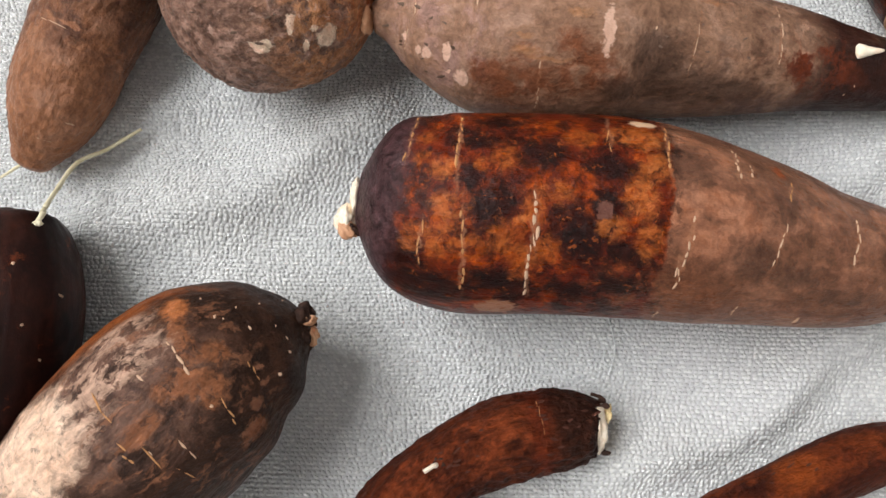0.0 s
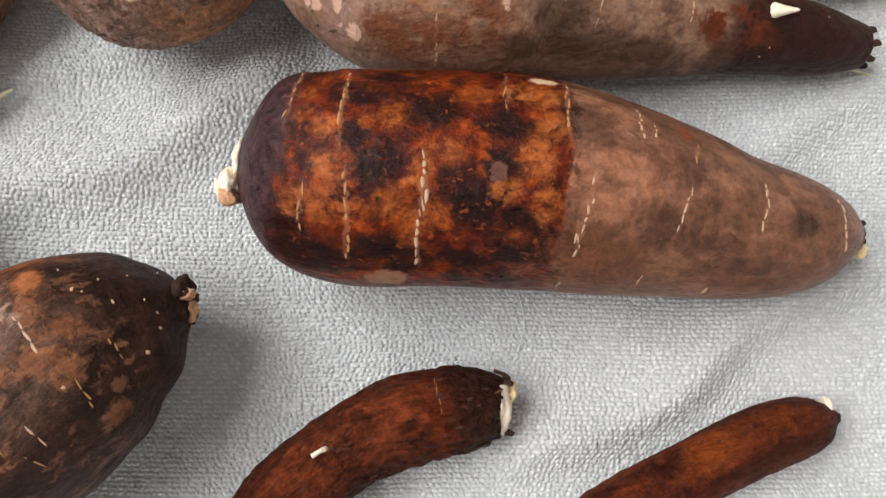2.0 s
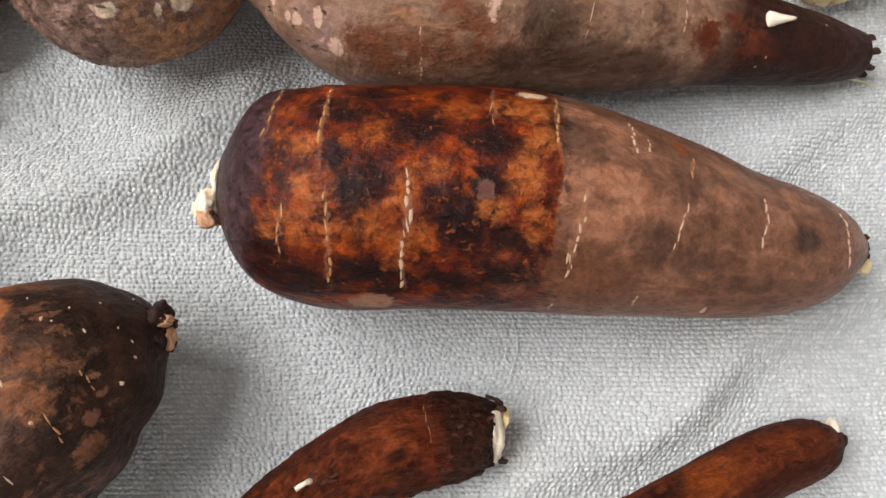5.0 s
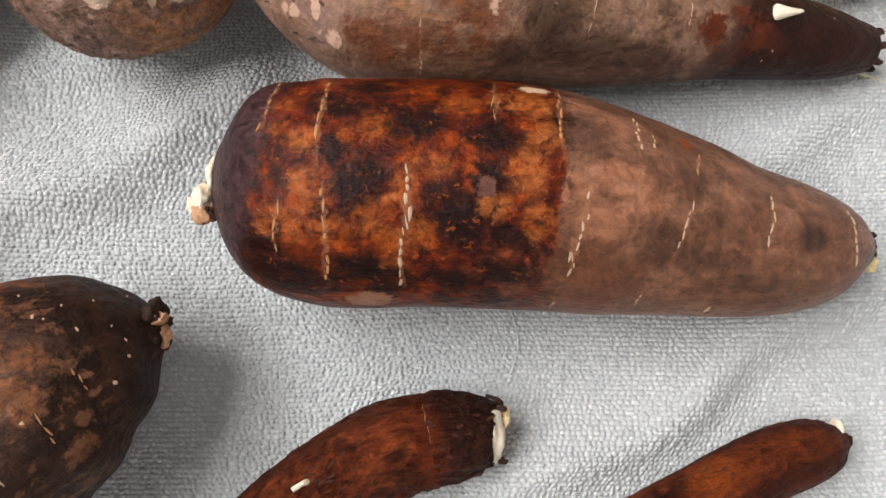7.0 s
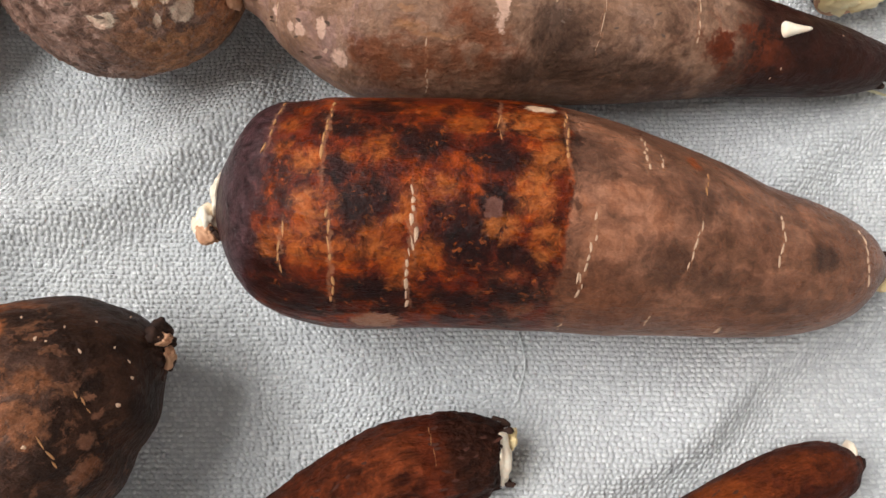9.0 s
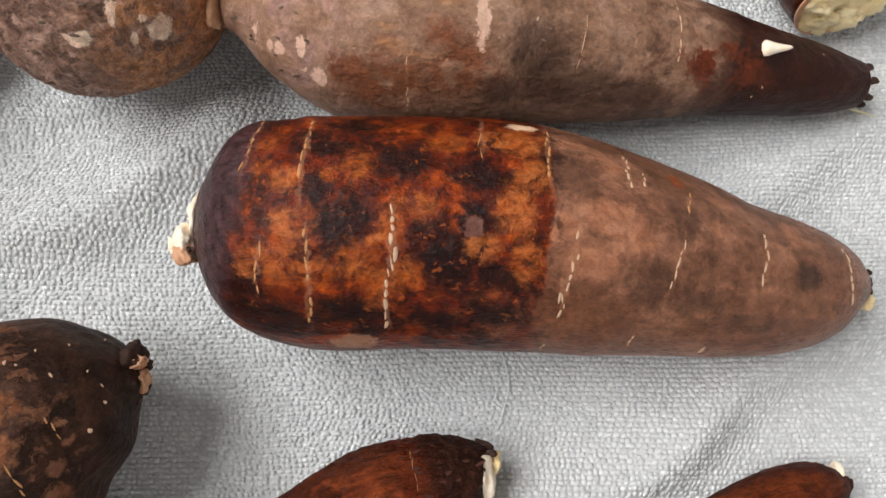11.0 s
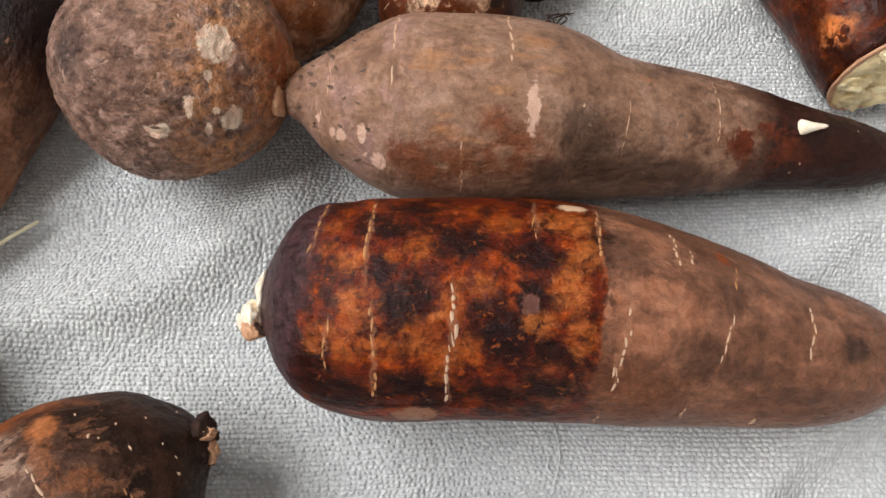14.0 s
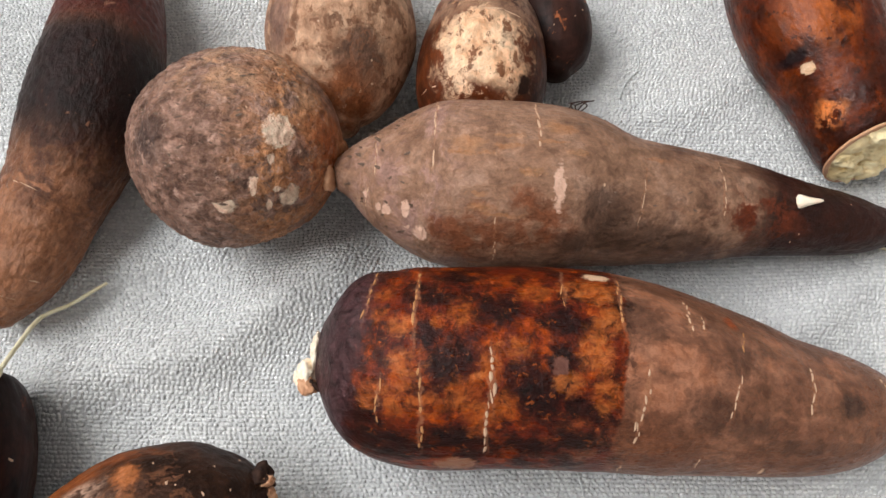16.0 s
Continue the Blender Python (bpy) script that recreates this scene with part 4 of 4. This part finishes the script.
dark_knob = Root([(0.0735, 0.3012, 0.0170, 0.0102), (0.0726, 0.2824, 0.0186, 0.0186), (0.0739, 0.2670, 0.0190, 0.0190), (0.0739, 0.2544, 0.0175, 0.0164), (0.0721, 0.2450, 0.0165, 0.0089)],
                 "small dark brown round cassava root", (0.7, 0.6), 0.03, 0.0003, 7)
layers = [([("spots", 90, 0.60, 0.66, None)], (lin(140, 84, 52), lin(170, 110, 74)), 150), ([("blob", 0.010, 0.2, 0.007, 0.006, 0.4), ("spots", 150, 0.45, 0.55, None)], (lin(180, 150, 124), lin(200, 170, 140)), 150)]
dark_knob.skin(bark_material("dark_knob_bark", dark_knob, [lin(40, 26, 22), lin(58, 38, 32), lin(72, 46, 38)], layers, 70, (0.82, 1.08), (120, 320), (0.42, 0.58), 0.4, 0.0005))
dark_knob.dots(PALE_DASH, [(0.020, -0.5), (0.028, -0.2), (0.032, -0.7), (0.040, 0.2), (0.036, -0.4)], 0.0008)

cut = Root([(0.1976, 0.3376, 0.0320, 0.0310), (0.1976, 0.3076, 0.0323, 0.0323), (0.1972, 0.2795, 0.0340, 0.0340), (0.2020, 0.2520, 0.0338, 0.0336), (0.2088, 0.2335, 0.0322, 0.0308), (0.2140, 0.2171, 0.0309, 0.0288),
            (0.2178, 0.2010, 0.0291, 0.0268), (0.2205, 0.1895, 0.0280, 0.0238)],
           "russet cassava root with a snapped end showing yellow flesh", (0.7, 0), 0.012, 0.0003, 8)
cut.oblique = 0.22
layers = [([("blob", 0.088, 0.50, 0.016, 0.014, 0.7), ("amount", 0.6)], (lin(160, 82, 32), lin(204, 116, 50)), 130),
          ([("spots", 55, 0.46, 0.62, None)], (lin(56, 26, 17), lin(86, 42, 24)), 120),
          ([("spots", 190, 0.58, 0.64, None)], (lin(50, 25, 17), lin(70, 36, 22)), 200),
          ([("zone", 0.128, 0.20, 0.006), ("spots", 80, 0.42, 0.56, None)], (lin(50, 22, 15), lin(74, 36, 22)), 120),
          ([("blob", 0.136, 1.0, 0.006, 0.008, 0.6), ("spots", 120, 0.45, 0.55, None)], (lin(196, 110, 54), lin(222, 146, 88)), 150),
          ([("blob", 0.0995, 1.08, 0.0035, 0.0085, 0.5)], (lin(30, 21, 23), lin(48, 34, 36)), 150),
          ([("patch", 0.1087, 0.98, 0.0036, 0.0034, 0.15)], CREAM, 200)]
cut.skin(bark_material("russet_bark", cut, [lin(62, 26, 16), lin(98, 44, 22), lin(138, 72, 38)], layers, 70, (0.80, 1.10), (160, 260), (0.22, 0.40), 0.6, 0.0012, 0.5))


def snapped_end(root, mat, rim, fall=0.25, seed=1):
    """The broken face at a root's end: uneven flesh with a hollow core inside a bark rim."""
    c, r, t, side, up = root.section(root.length)
    for name, m, r_in, r_out, off in (("broken_face", mat, 0.0, 0.93, 0.0), ("cortex_rim", rim, 0.90, 0.995, 0.0008)):
        bm = bmesh.new()
        rings = []
        for i in range(15):
            f = r_in + (r_out - r_in) * i / 14
            ring = []
            for k in range(48):
                a = k * math.pi / 24
                q = Vector((f * math.cos(a) * 2.2, f * math.sin(a) * 2.2, seed))
                deep = r * (0.16 * noise.noise(q * 1.2) + 0.09 * noise.noise(q * 3.3) + 0.05 * noise.noise(q * 8) - fall * max(0, 0.45 - f) + 0.12 * (1 - f)) if f < 0.9 or name == "broken_face" else 0.04 * r * noise.noise(q * 4)
                ring.append(bm.verts.new(c + t * (deep * (1 if f < 0.9 else 0.4) + off - root.oblique * r * f * math.cos(a)) + (up * math.cos(a) + side * math.sin(a)) * r * max(f, 0.002) - root.base))
            rings.append(ring)
        for x, y in zip(rings, rings[1:]):
            for k in range(48):
                bm.faces.new((x[k], x[(k + 1) % 48], y[(k + 1) % 48], y[k]))
        ob = mesh_ob(name, bm, m, root.thing, "broken yellowish flesh" if name == "broken_face" else "torn tan inner bark")
        ob.modifiers.new("thickness", "SOLIDIFY").thickness = 0.0012


snapped_end(cut, YELLOW_FLESH, TAN_FLESH)
c, r, t, side, up = cut.section(cut.length)
for k, (a, f, s) in enumerate(((2.4, 0.62, 0.0080), (3.2, 0.60, 0.0085), (4.0, 0.62, 0.0075), (1.6, 0.62, 0.0070), (4.9, 0.60, 0.0070), (0.4, 0.66, 0.0060))):
    d = up * math.cos(a) + side * math.sin(a)
    chunk("flesh_lump", tuple(c + d * r * f + t * (0.0012 - 0.22 * r * f * math.cos(a)) - cut.base), (s, 0.0040, s * 0.8), YELLOW_FLESH, cut.thing, 120 + k, 0.5, "ragged yellow flesh")

leaning = Root([(-0.1983, 0.1141, 0.0150, 0.0091), (-0.1894, 0.1292, 0.0200, 0.0179), (-0.1841, 0.1437, 0.0230, 0.0220), (-0.1778, 0.1637, 0.0248, 0.0238), (-0.1720, 0.1790, 0.0265, 0.0258), (-0.1670, 0.1980, 0.0292, 0.0292), (-0.1643, 0.2206, 0.0316, 0.0316),
                (-0.1626, 0.2481, 0.0311, 0.0311), (-0.1655, 0.2895, 0.0262, 0.0262), (-0.1690, 0.3200, 0.0220, 0.0180)],
               "long cassava root with tan tip and dark rough middle", (0.5, 0.7), 0.02, 0.0006, 9, (360, 380))
leaning.swells = ((0.145, -1.2, 0.040, 0.7, -0.0045),)
layers = [([("zone", 0.050, 0.095, 0.010), ("spots", 60, 0.44, 0.58, None)], (lin(96, 66, 52), lin(124, 90, 70)), 110),
          ([("zone", 0.072, 0.090, 0.008), ("spots", 50, 0.46, 0.60, None)], (lin(84, 44, 34), lin(104, 60, 46)), 110),
          ([("zone", 0.080, 0.150, 0.020)], (lin(30, 16, 14), lin(52, 30, 26)), 160),
          ([("zone", 0.1430, 0.30, 0.007)], (lin(74, 32, 24), lin(98, 46, 34)), 90),
          ([("patch", 0.0351, 0.66, 0.0016, 0.0040, 0.2)], BUFF, 150), ([("patch", 0.0620, 0.30, 0.0012, 0.0060, 0.4)], BUFF, 150),
          ([("spots", 150, 0.64, 0.70, None), ("amount", 0.7)], (lin(160, 120, 92), lin(176, 136, 108)), 200)]
leaning.skin(bark_material("tan_dark_bark", leaning, [lin(128, 90, 65), lin(152, 111, 83), lin(172, 130, 101)], layers, 55, (0.70, 1.14), (240, 440), (0.28, 0.46), 1.0, 0.0018, 0.5), step=0.0011, seg=170)
flakes(leaning, GREY_FLAKE, 24, (0.010, 0.075), (-1.5, -0.5), 0.0015, 25)
leaning.lenticels(PALE_DASH, [(0.0230, 0.9, 1.15, 1, 0.0012), (0.0600, -0.2, 0.3, 2, 0.0010), (0.0140, 0.5, 0.8, 2, 0.0007)])
tube("rootlet", [leaning.local(-0.2020, 0.1135, 0.0140), leaning.local(-0.2140, 0.1110, 0.0060), leaning.local(-0.2260, 0.1060, 0.0020)], 0.0009, HAIR, leaning.thing, "pale rootlet at the tip")

dusky = Root([(-0.2000, 0.0830, 0.0240, 0.0080), (-0.1990, 0.0780, 0.0250, 0.0190), (-0.1940, 0.0664, 0.0260, 0.0260), (-0.1888, 0.0435, 0.0285, 0.0285), (-0.1889, 0.0242, 0.0281, 0.0281), (-0.1896, 0.0053, 0.0261, 0.0261), (-0.1926, -0.0181, 0.0215, 0.0215)],
             "blackish brown cassava root with a pale rootlet", (0.5, 0.7), 0.03, 0.0004, 10)
layers = [([("spots", 60, 0.60, 0.68, None)], (lin(96, 48, 28), lin(124, 66, 40)), 130)]
dusky.skin(bark_material("blackish_bark", dusky, [lin(34, 16, 13), lin(50, 24, 18), lin(70, 36, 26)], layers, 60, (0.82, 1.08), (140, 360), (0.40, 0.56), 0.5, 0.0005))
dusky.dots(PALE_DASH, [(0.0512, -0.70), (0.0330, -0.55), (0.0420, -1.2), (0.0640, -1.0)], 0.0010)
tube("rootlet", [dusky.local(-0.1770, 0.0755, 0.0400), dusky.local(-0.1740, 0.0800, 0.0410), dusky.local(-0.1760, 0.0850, 0.0360), dusky.local(-0.1780, 0.0960, 0.0260), dusky.local(-0.1770, 0.1130, 0.0140), dusky.local(-0.1670, 0.1210, 0.0090),
                 dusky.local(-0.1590, 0.1270, 0.0080), dusky.local(-0.1520, 0.1330, 0.0060)], 0.0013, HAIR, dusky.thing, "long pale rootlet curling onto the towel")
for k in range(3):
    chunk("rootlet_base", dusky.local(-0.1765 + 0.0022 * (k - 1), 0.0768, 0.0400 + 0.0006 * k), (0.0014, 0.0012, 0.0012), HAIR, dusky.thing, 60 + k, 0.5, sub=2)

mottled = Root([(-0.0591, 0.0338, 0.0335, 0.0070), (-0.0644, 0.0326, 0.0341, 0.0165), (-0.0718, 0.0289, 0.0352, 0.0257), (-0.0819, 0.0242, 0.0367, 0.0319), (-0.0928, 0.0168, 0.0386, 0.0386), (-0.1045, 0.0075, 0.0405, 0.0405),
                (-0.1157, -0.0042, 0.0412, 0.0412), (-0.1306, -0.0160, 0.0392, 0.0392), (-0.1479, -0.0286, 0.0359, 0.0342), (-0.1670, -0.0390, 0.0323, 0.0264), (-0.1853, -0.0485, 0.0287, 0.0178)],
               "thick cassava root with dark bark flaking to mottled beige", (0.3, 0.7), 0.02, 0.0004, 11)
mottled.swells = ((0.010, 0.9, 0.012, 0.5, -0.0020), (0.008, -0.8, 0.010, 0.5, 0.0016))
layers = [([("blobs", ((0.058, 0.05, 0.030, 0.024), (0.075, 0.35, 0.028, 0.026), (0.070, -0.20, 0.016, 0.014)), 0.5, 0.9), ("spots", 100, 0.36, 0.60, None), ("amount", 0.75)], (lin(96, 72, 60), lin(138, 110, 94)), 150),
          ([("zone", 0.020, 0.18, 0.010), ("spots", 130, 0.53, 0.62, (0.6, 1.3, 1.3)), ("amount", 0.8)], (lin(112, 78, 58), lin(150, 110, 84)), 180),
          ([("blobs", ((0.0414, -0.32, 0.0065, 0.0070), (0.0352, -0.97, 0.0075, 0.0040), (0.0639, -0.23, 0.0060, 0.0040), (0.0404, 0.22, 0.0035, 0.0110), (0.0330, -0.05, 0.0045, 0.0050), (0.0480, -0.12, 0.0080, 0.0045)), 0.4, 1.0), ("spots", 170, 0.38, 0.50, None), ("amount", 0.85)], (lin(122, 80, 54), lin(160, 112, 80)), 180),
          ([("blobs", ((0.0664, 0.42, 0.016, 0.011), (0.0560, 0.35, 0.012, 0.008), (0.0800, 0.10, 0.012, 0.008), (0.0540, 0.72, 0.010, 0.005)), 0.6, 1.6), ("spots", 160, 0.44, 0.53, None), ("amount", 0.9)], (lin(164, 136, 114), lin(206, 178, 152)), 160),
          # lighter skin at the far end, whitened to carry the window's sheen
          ([("ragged", 0.098, 0.30, 0.021, 0.020, 0.35, 110, 1.8)], (lin(196, 168, 140, 0.9), lin(232, 212, 186, 0.9)), 90),
          ([("blob", 0.052, 1.02, 0.034, 0.008, 0.6), ("spots", 110, 0.32, 0.52, None), ("amount", 0.8)], (lin(134, 76, 40), lin(170, 104, 60)), 110),
          ([("blobs", ((0.0373, 0.62, 0.004, 0.006),), 0.5, 0.8)], (lin(160, 98, 54), lin(190, 124, 76)), 110),
          ([("spots", 210, 0.56, 0.66, None), ("zone", 0.02, 0.2, 0.01), ("amount", 0.6)], (lin(36, 27, 23), lin(46, 35, 30)), 150)]
for l, th, rl, ra in ((0.0230, -0.60, 0.0080, 0.0012), (0.0300, -0.75, 0.0060, 0.0022), (0.0220, -0.38, 0.0060, 0.0011), (0.0380, -0.90, 0.0070, 0.0016)):
    layers.append(([("patch", l, th, rl, ra, 0.4), ("amount", 0.8)], (lin(140, 98, 74), lin(164, 122, 96)), 200))
mottled.skin(bark_material("mottled_bark", mottled, [lin(46, 30, 22), lin(62, 42, 31), lin(82, 56, 42)], layers, 80, (0.74, 1.12), (90, 360), (0.36, 0.54), 0.9, 0.0016, 0.4))
mottled.lenticels(PALE_DASH, [(0.0440, -0.12, 0.26, 4, 0.0016), (0.0600, -0.75, -0.55, 2, 0.0014), (0.0660, -0.45, -0.25, 2, 0.0015), (0.0560, 0.05, 0.15, 1, 0.0014)])
mottled.lenticels(OCHRE_DASH, [(0.0240, -0.55, -0.30, 2, 0.0014), (0.0404, -0.75, -0.52, 2, 0.0014), (0.0674, -0.02, 0.14, 1, 0.0013), (0.0654, -0.88, -0.74, 1, 0.0014), (0.0700, -0.40, -0.24, 2, 0.0013), (0.0669, -0.58, -0.40, 1, 0.0013)])
mottled.dots(PALE_DASH, [(0.0295, 0.69), (0.0189, 0.11), (0.0102, 0.06), (0.0153, -0.63), (0.0060, 1.05), (0.0210, 0.45), (0.0130, 0.55), (0.0090, -0.45), (0.0260, 0.30), (0.0280, 0.35), (0.0080, -0.2), (0.0440, -0.46)], 0.0011)
for k in range(6):
    an = k * 1.05
    chunk("torn_end", mottled.local(-0.0607, 0.0340 + 0.0070 * math.cos(an), 0.0350 + 0.0064 * math.sin(an)), (0.0036, 0.0040, 0.0036), DARK_FIBRE, mottled.thing, 70 + k, 0.6, sub=3)
chunk("flesh_stub", mottled.local(-0.0572, 0.0372, 0.0395), (0.0026, 0.0022, 0.0028), TAN_FLESH, mottled.thing, 12, 0.6, "torn cream flesh stub")
chunk("flesh_stub", mottled.local(-0.0568, 0.0310, 0.0360), (0.0032, 0.0034, 0.0030), TAN_FLESH, mottled.thing, 13, 0.6, "torn pinkish flesh stub")

small = Root([(0.0628, -0.0035, 0.0150, 0.0113), (0.0536, -0.0039, 0.0159, 0.0153), (0.0421, -0.0052, 0.0171, 0.0171), (0.0289, -0.0077, 0.0179, 0.0179), (0.0168, -0.0120, 0.0174, 0.0174), (0.0038, -0.0184, 0.0164, 0.0164),
              (-0.0089, -0.0275, 0.0164, 0.0164), (-0.0199, -0.0369, 0.0166, 0.0166), (-0.0309, -0.0475, 0.0152, 0.0152), (-0.0391, -0.0534, 0.0141, 0.0108)],
             "slim curved cassava root with wrinkled reddish-brown bark", (0, 0.7), 0.03, 0.0011, 12, (210, 430))
small.ragged = 0.0034
layers = [([("blob", 0.047, 0.15, 0.020, 0.012, 0.7), ("spots", 80, 0.38, 0.56, (0.5, 1.4, 1.4))], (lin(124, 62, 36, 0.65), lin(158, 86, 54, 0.65)), 140),
          ([("blob", 0.080, 0.25, 0.018, 0.012, 0.7), ("spots", 80, 0.40, 0.58, (0.5, 1.4, 1.4))], (lin(112, 56, 33), lin(142, 76, 48)), 140),
          ([("zone", -0.02, 0.020, 0.006)], (lin(54, 30, 22), lin(82, 48, 34)), 140),
          ([("zone", 0.024, 0.030, 0.004), ("amount", 0.6)], (lin(110, 46, 26), lin(132, 60, 34)), 140)]
small.skin(bark_material("wrinkled_bark", small, [lin(64, 29, 19, 0.62), lin(90, 43, 26, 0.62), lin(110, 56, 33, 0.62)], layers, 80, (0.45, 1.22), (170, 560), (0.46, 0.66), 1.0, 0.0034, 0.3), step=0.0009, seg=144)
flakes(small, RUSSET_FLAKE, 60, (0.002, 0.100), (-1.5, 1.5), 0.0017, 24)
small.lenticels(OCHRE_DASH, [(0.0262, -0.2, 0.7, 3, 0.0006)])
c, r, t, side, up = small.section(0.0)
snap = chunk("flesh_end", tuple(c + t * 0.0014 - small.base), (0.0050, 0.0106, 0.0104), FLESH, small.thing, 15, 0.22, "pale freshly torn flesh end")
chunk("flesh_stub", small.local(0.0664, 0.0020, 0.0165), (0.0022, 0.0036, 0.0032), YELLOW_FLESH, small.thing, 17, 0.4, "ragged flesh edge")
for k, an in enumerate((-2.0, -1.2, 0.9, 1.3, 1.9)):
    d = up * math.cos(an) + side * math.sin(an)
    chunk("bark_shred", tuple(c + d * 0.0112 - t * 0.0016 - small.base), (0.0020, 0.0012, 0.0007), DARK_FIBRE, small.thing, 80 + k, 0.6, sub=2)
tube("bark_splinter", [small.local(0.0590, 0.0100, 0.0230), small.local(0.0630, 0.0088, 0.0215), small.local(0.0650, 0.0076, 0.0205)], 0.0008, DARK_FIBRE, small.thing, "curled bark splinter", taper=0.8)
p, n, a, t = small.at(0.0690, 0.26, -0.0010)
tube("bud", [p, p + n * 0.0026 + t * 0.0014, p + n * 0.0038 + t * 0.0054], 0.0011, FLESH, small.thing, "small white sprout", taper=0.85)
for k in range(5):
    chunk("bud_scar", tuple(p - t * 0.0010 + a * 0.0020 * math.cos(k * 1.3) + t * 0.0018 * math.sin(k * 1.3)), (0.0012, 0.0012, 0.0010), DARK_FIBRE, small.thing, 100 + k, 0.5, sub=2)

slim = Root([(0.1959, -0.0068, 0.0105, 0.0055), (0.1900, -0.0093, 0.0113, 0.0101), (0.1792, -0.0123, 0.0125, 0.0125), (0.1665, -0.0165, 0.0131, 0.0131), (0.1497, -0.0241, 0.0130, 0.0130), (0.1318, -0.0328, 0.0130, 0.0130),
             (0.1143, -0.0413, 0.0132, 0.0132), (0.0994, -0.0492, 0.0123, 0.0123)],
            "slim finger-like cassava root with smooth reddish-brown bark", (0.4, 0.7), 0.02, 0.0004, 13, (200, 480))
layers = [([("spots", 60, 0.46, 0.60, (0.6, 1.3, 1.3))], (lin(112, 55, 31, 0.62), lin(140, 74, 43, 0.62)), 180),
          ([("blob", 0.055, 0.75, 0.010, 0.008, 0.7)], (lin(132, 66, 34, 0.65), lin(158, 86, 46, 0.65)), 140),
          ([("blob", 0.030, -0.9, 0.030, 0.007, 0.6), ("amount", 0.6)], (lin(66, 34, 22), lin(84, 44, 28)), 140)]
slim.skin(bark_material("smooth_russet_bark", slim, [lin(66, 28, 18, 0.6), lin(88, 40, 25, 0.6), lin(106, 51, 31, 0.6)], layers, 70, (0.62, 1.18), (220, 560), (0.46, 0.64), 1.0, 0.0026, 0.3), step=0.0010)
flakes(slim, RUSSET_FLAKE, 26, (0.004, 0.100), (-1.5, 1.5), 0.0012, 26)
chunk("flesh_end", slim.local(0.1950, -0.0034, 0.0116), (0.0018, 0.0042, 0.0046), FLESH, slim.thing, 19, 0.15, "thin white cut edge")
chunk("end_stub", slim.local(0.1992, -0.0078, 0.0112), (0.0015, 0.0026, 0.0018), DARK_FIBRE, slim.thing, 21, 0.4, "black dried stalk end")

# loose cotton on the towel
for line in (((0.0715, 0.0460), (0.0738, 0.0370), (0.0742, 0.0290), (0.0712, 0.0190)), ((0.1215, 0.2730), (0.1222, 0.2600), (0.1140, 0.2490), (0.1090, 0.2380)), ((0.0700, 0.0300), (0.0690, 0.0260), (0.0715, 0.0225))):
    pts = [(x, y, float(cloth(x, y)) + 0.0017) for x, y in line]
    tagged(tube("loose_thread", pts, 0.00034, THREAD, taper=0.8), "thin white cotton thread lying on the towel", "thread", "loose threads")
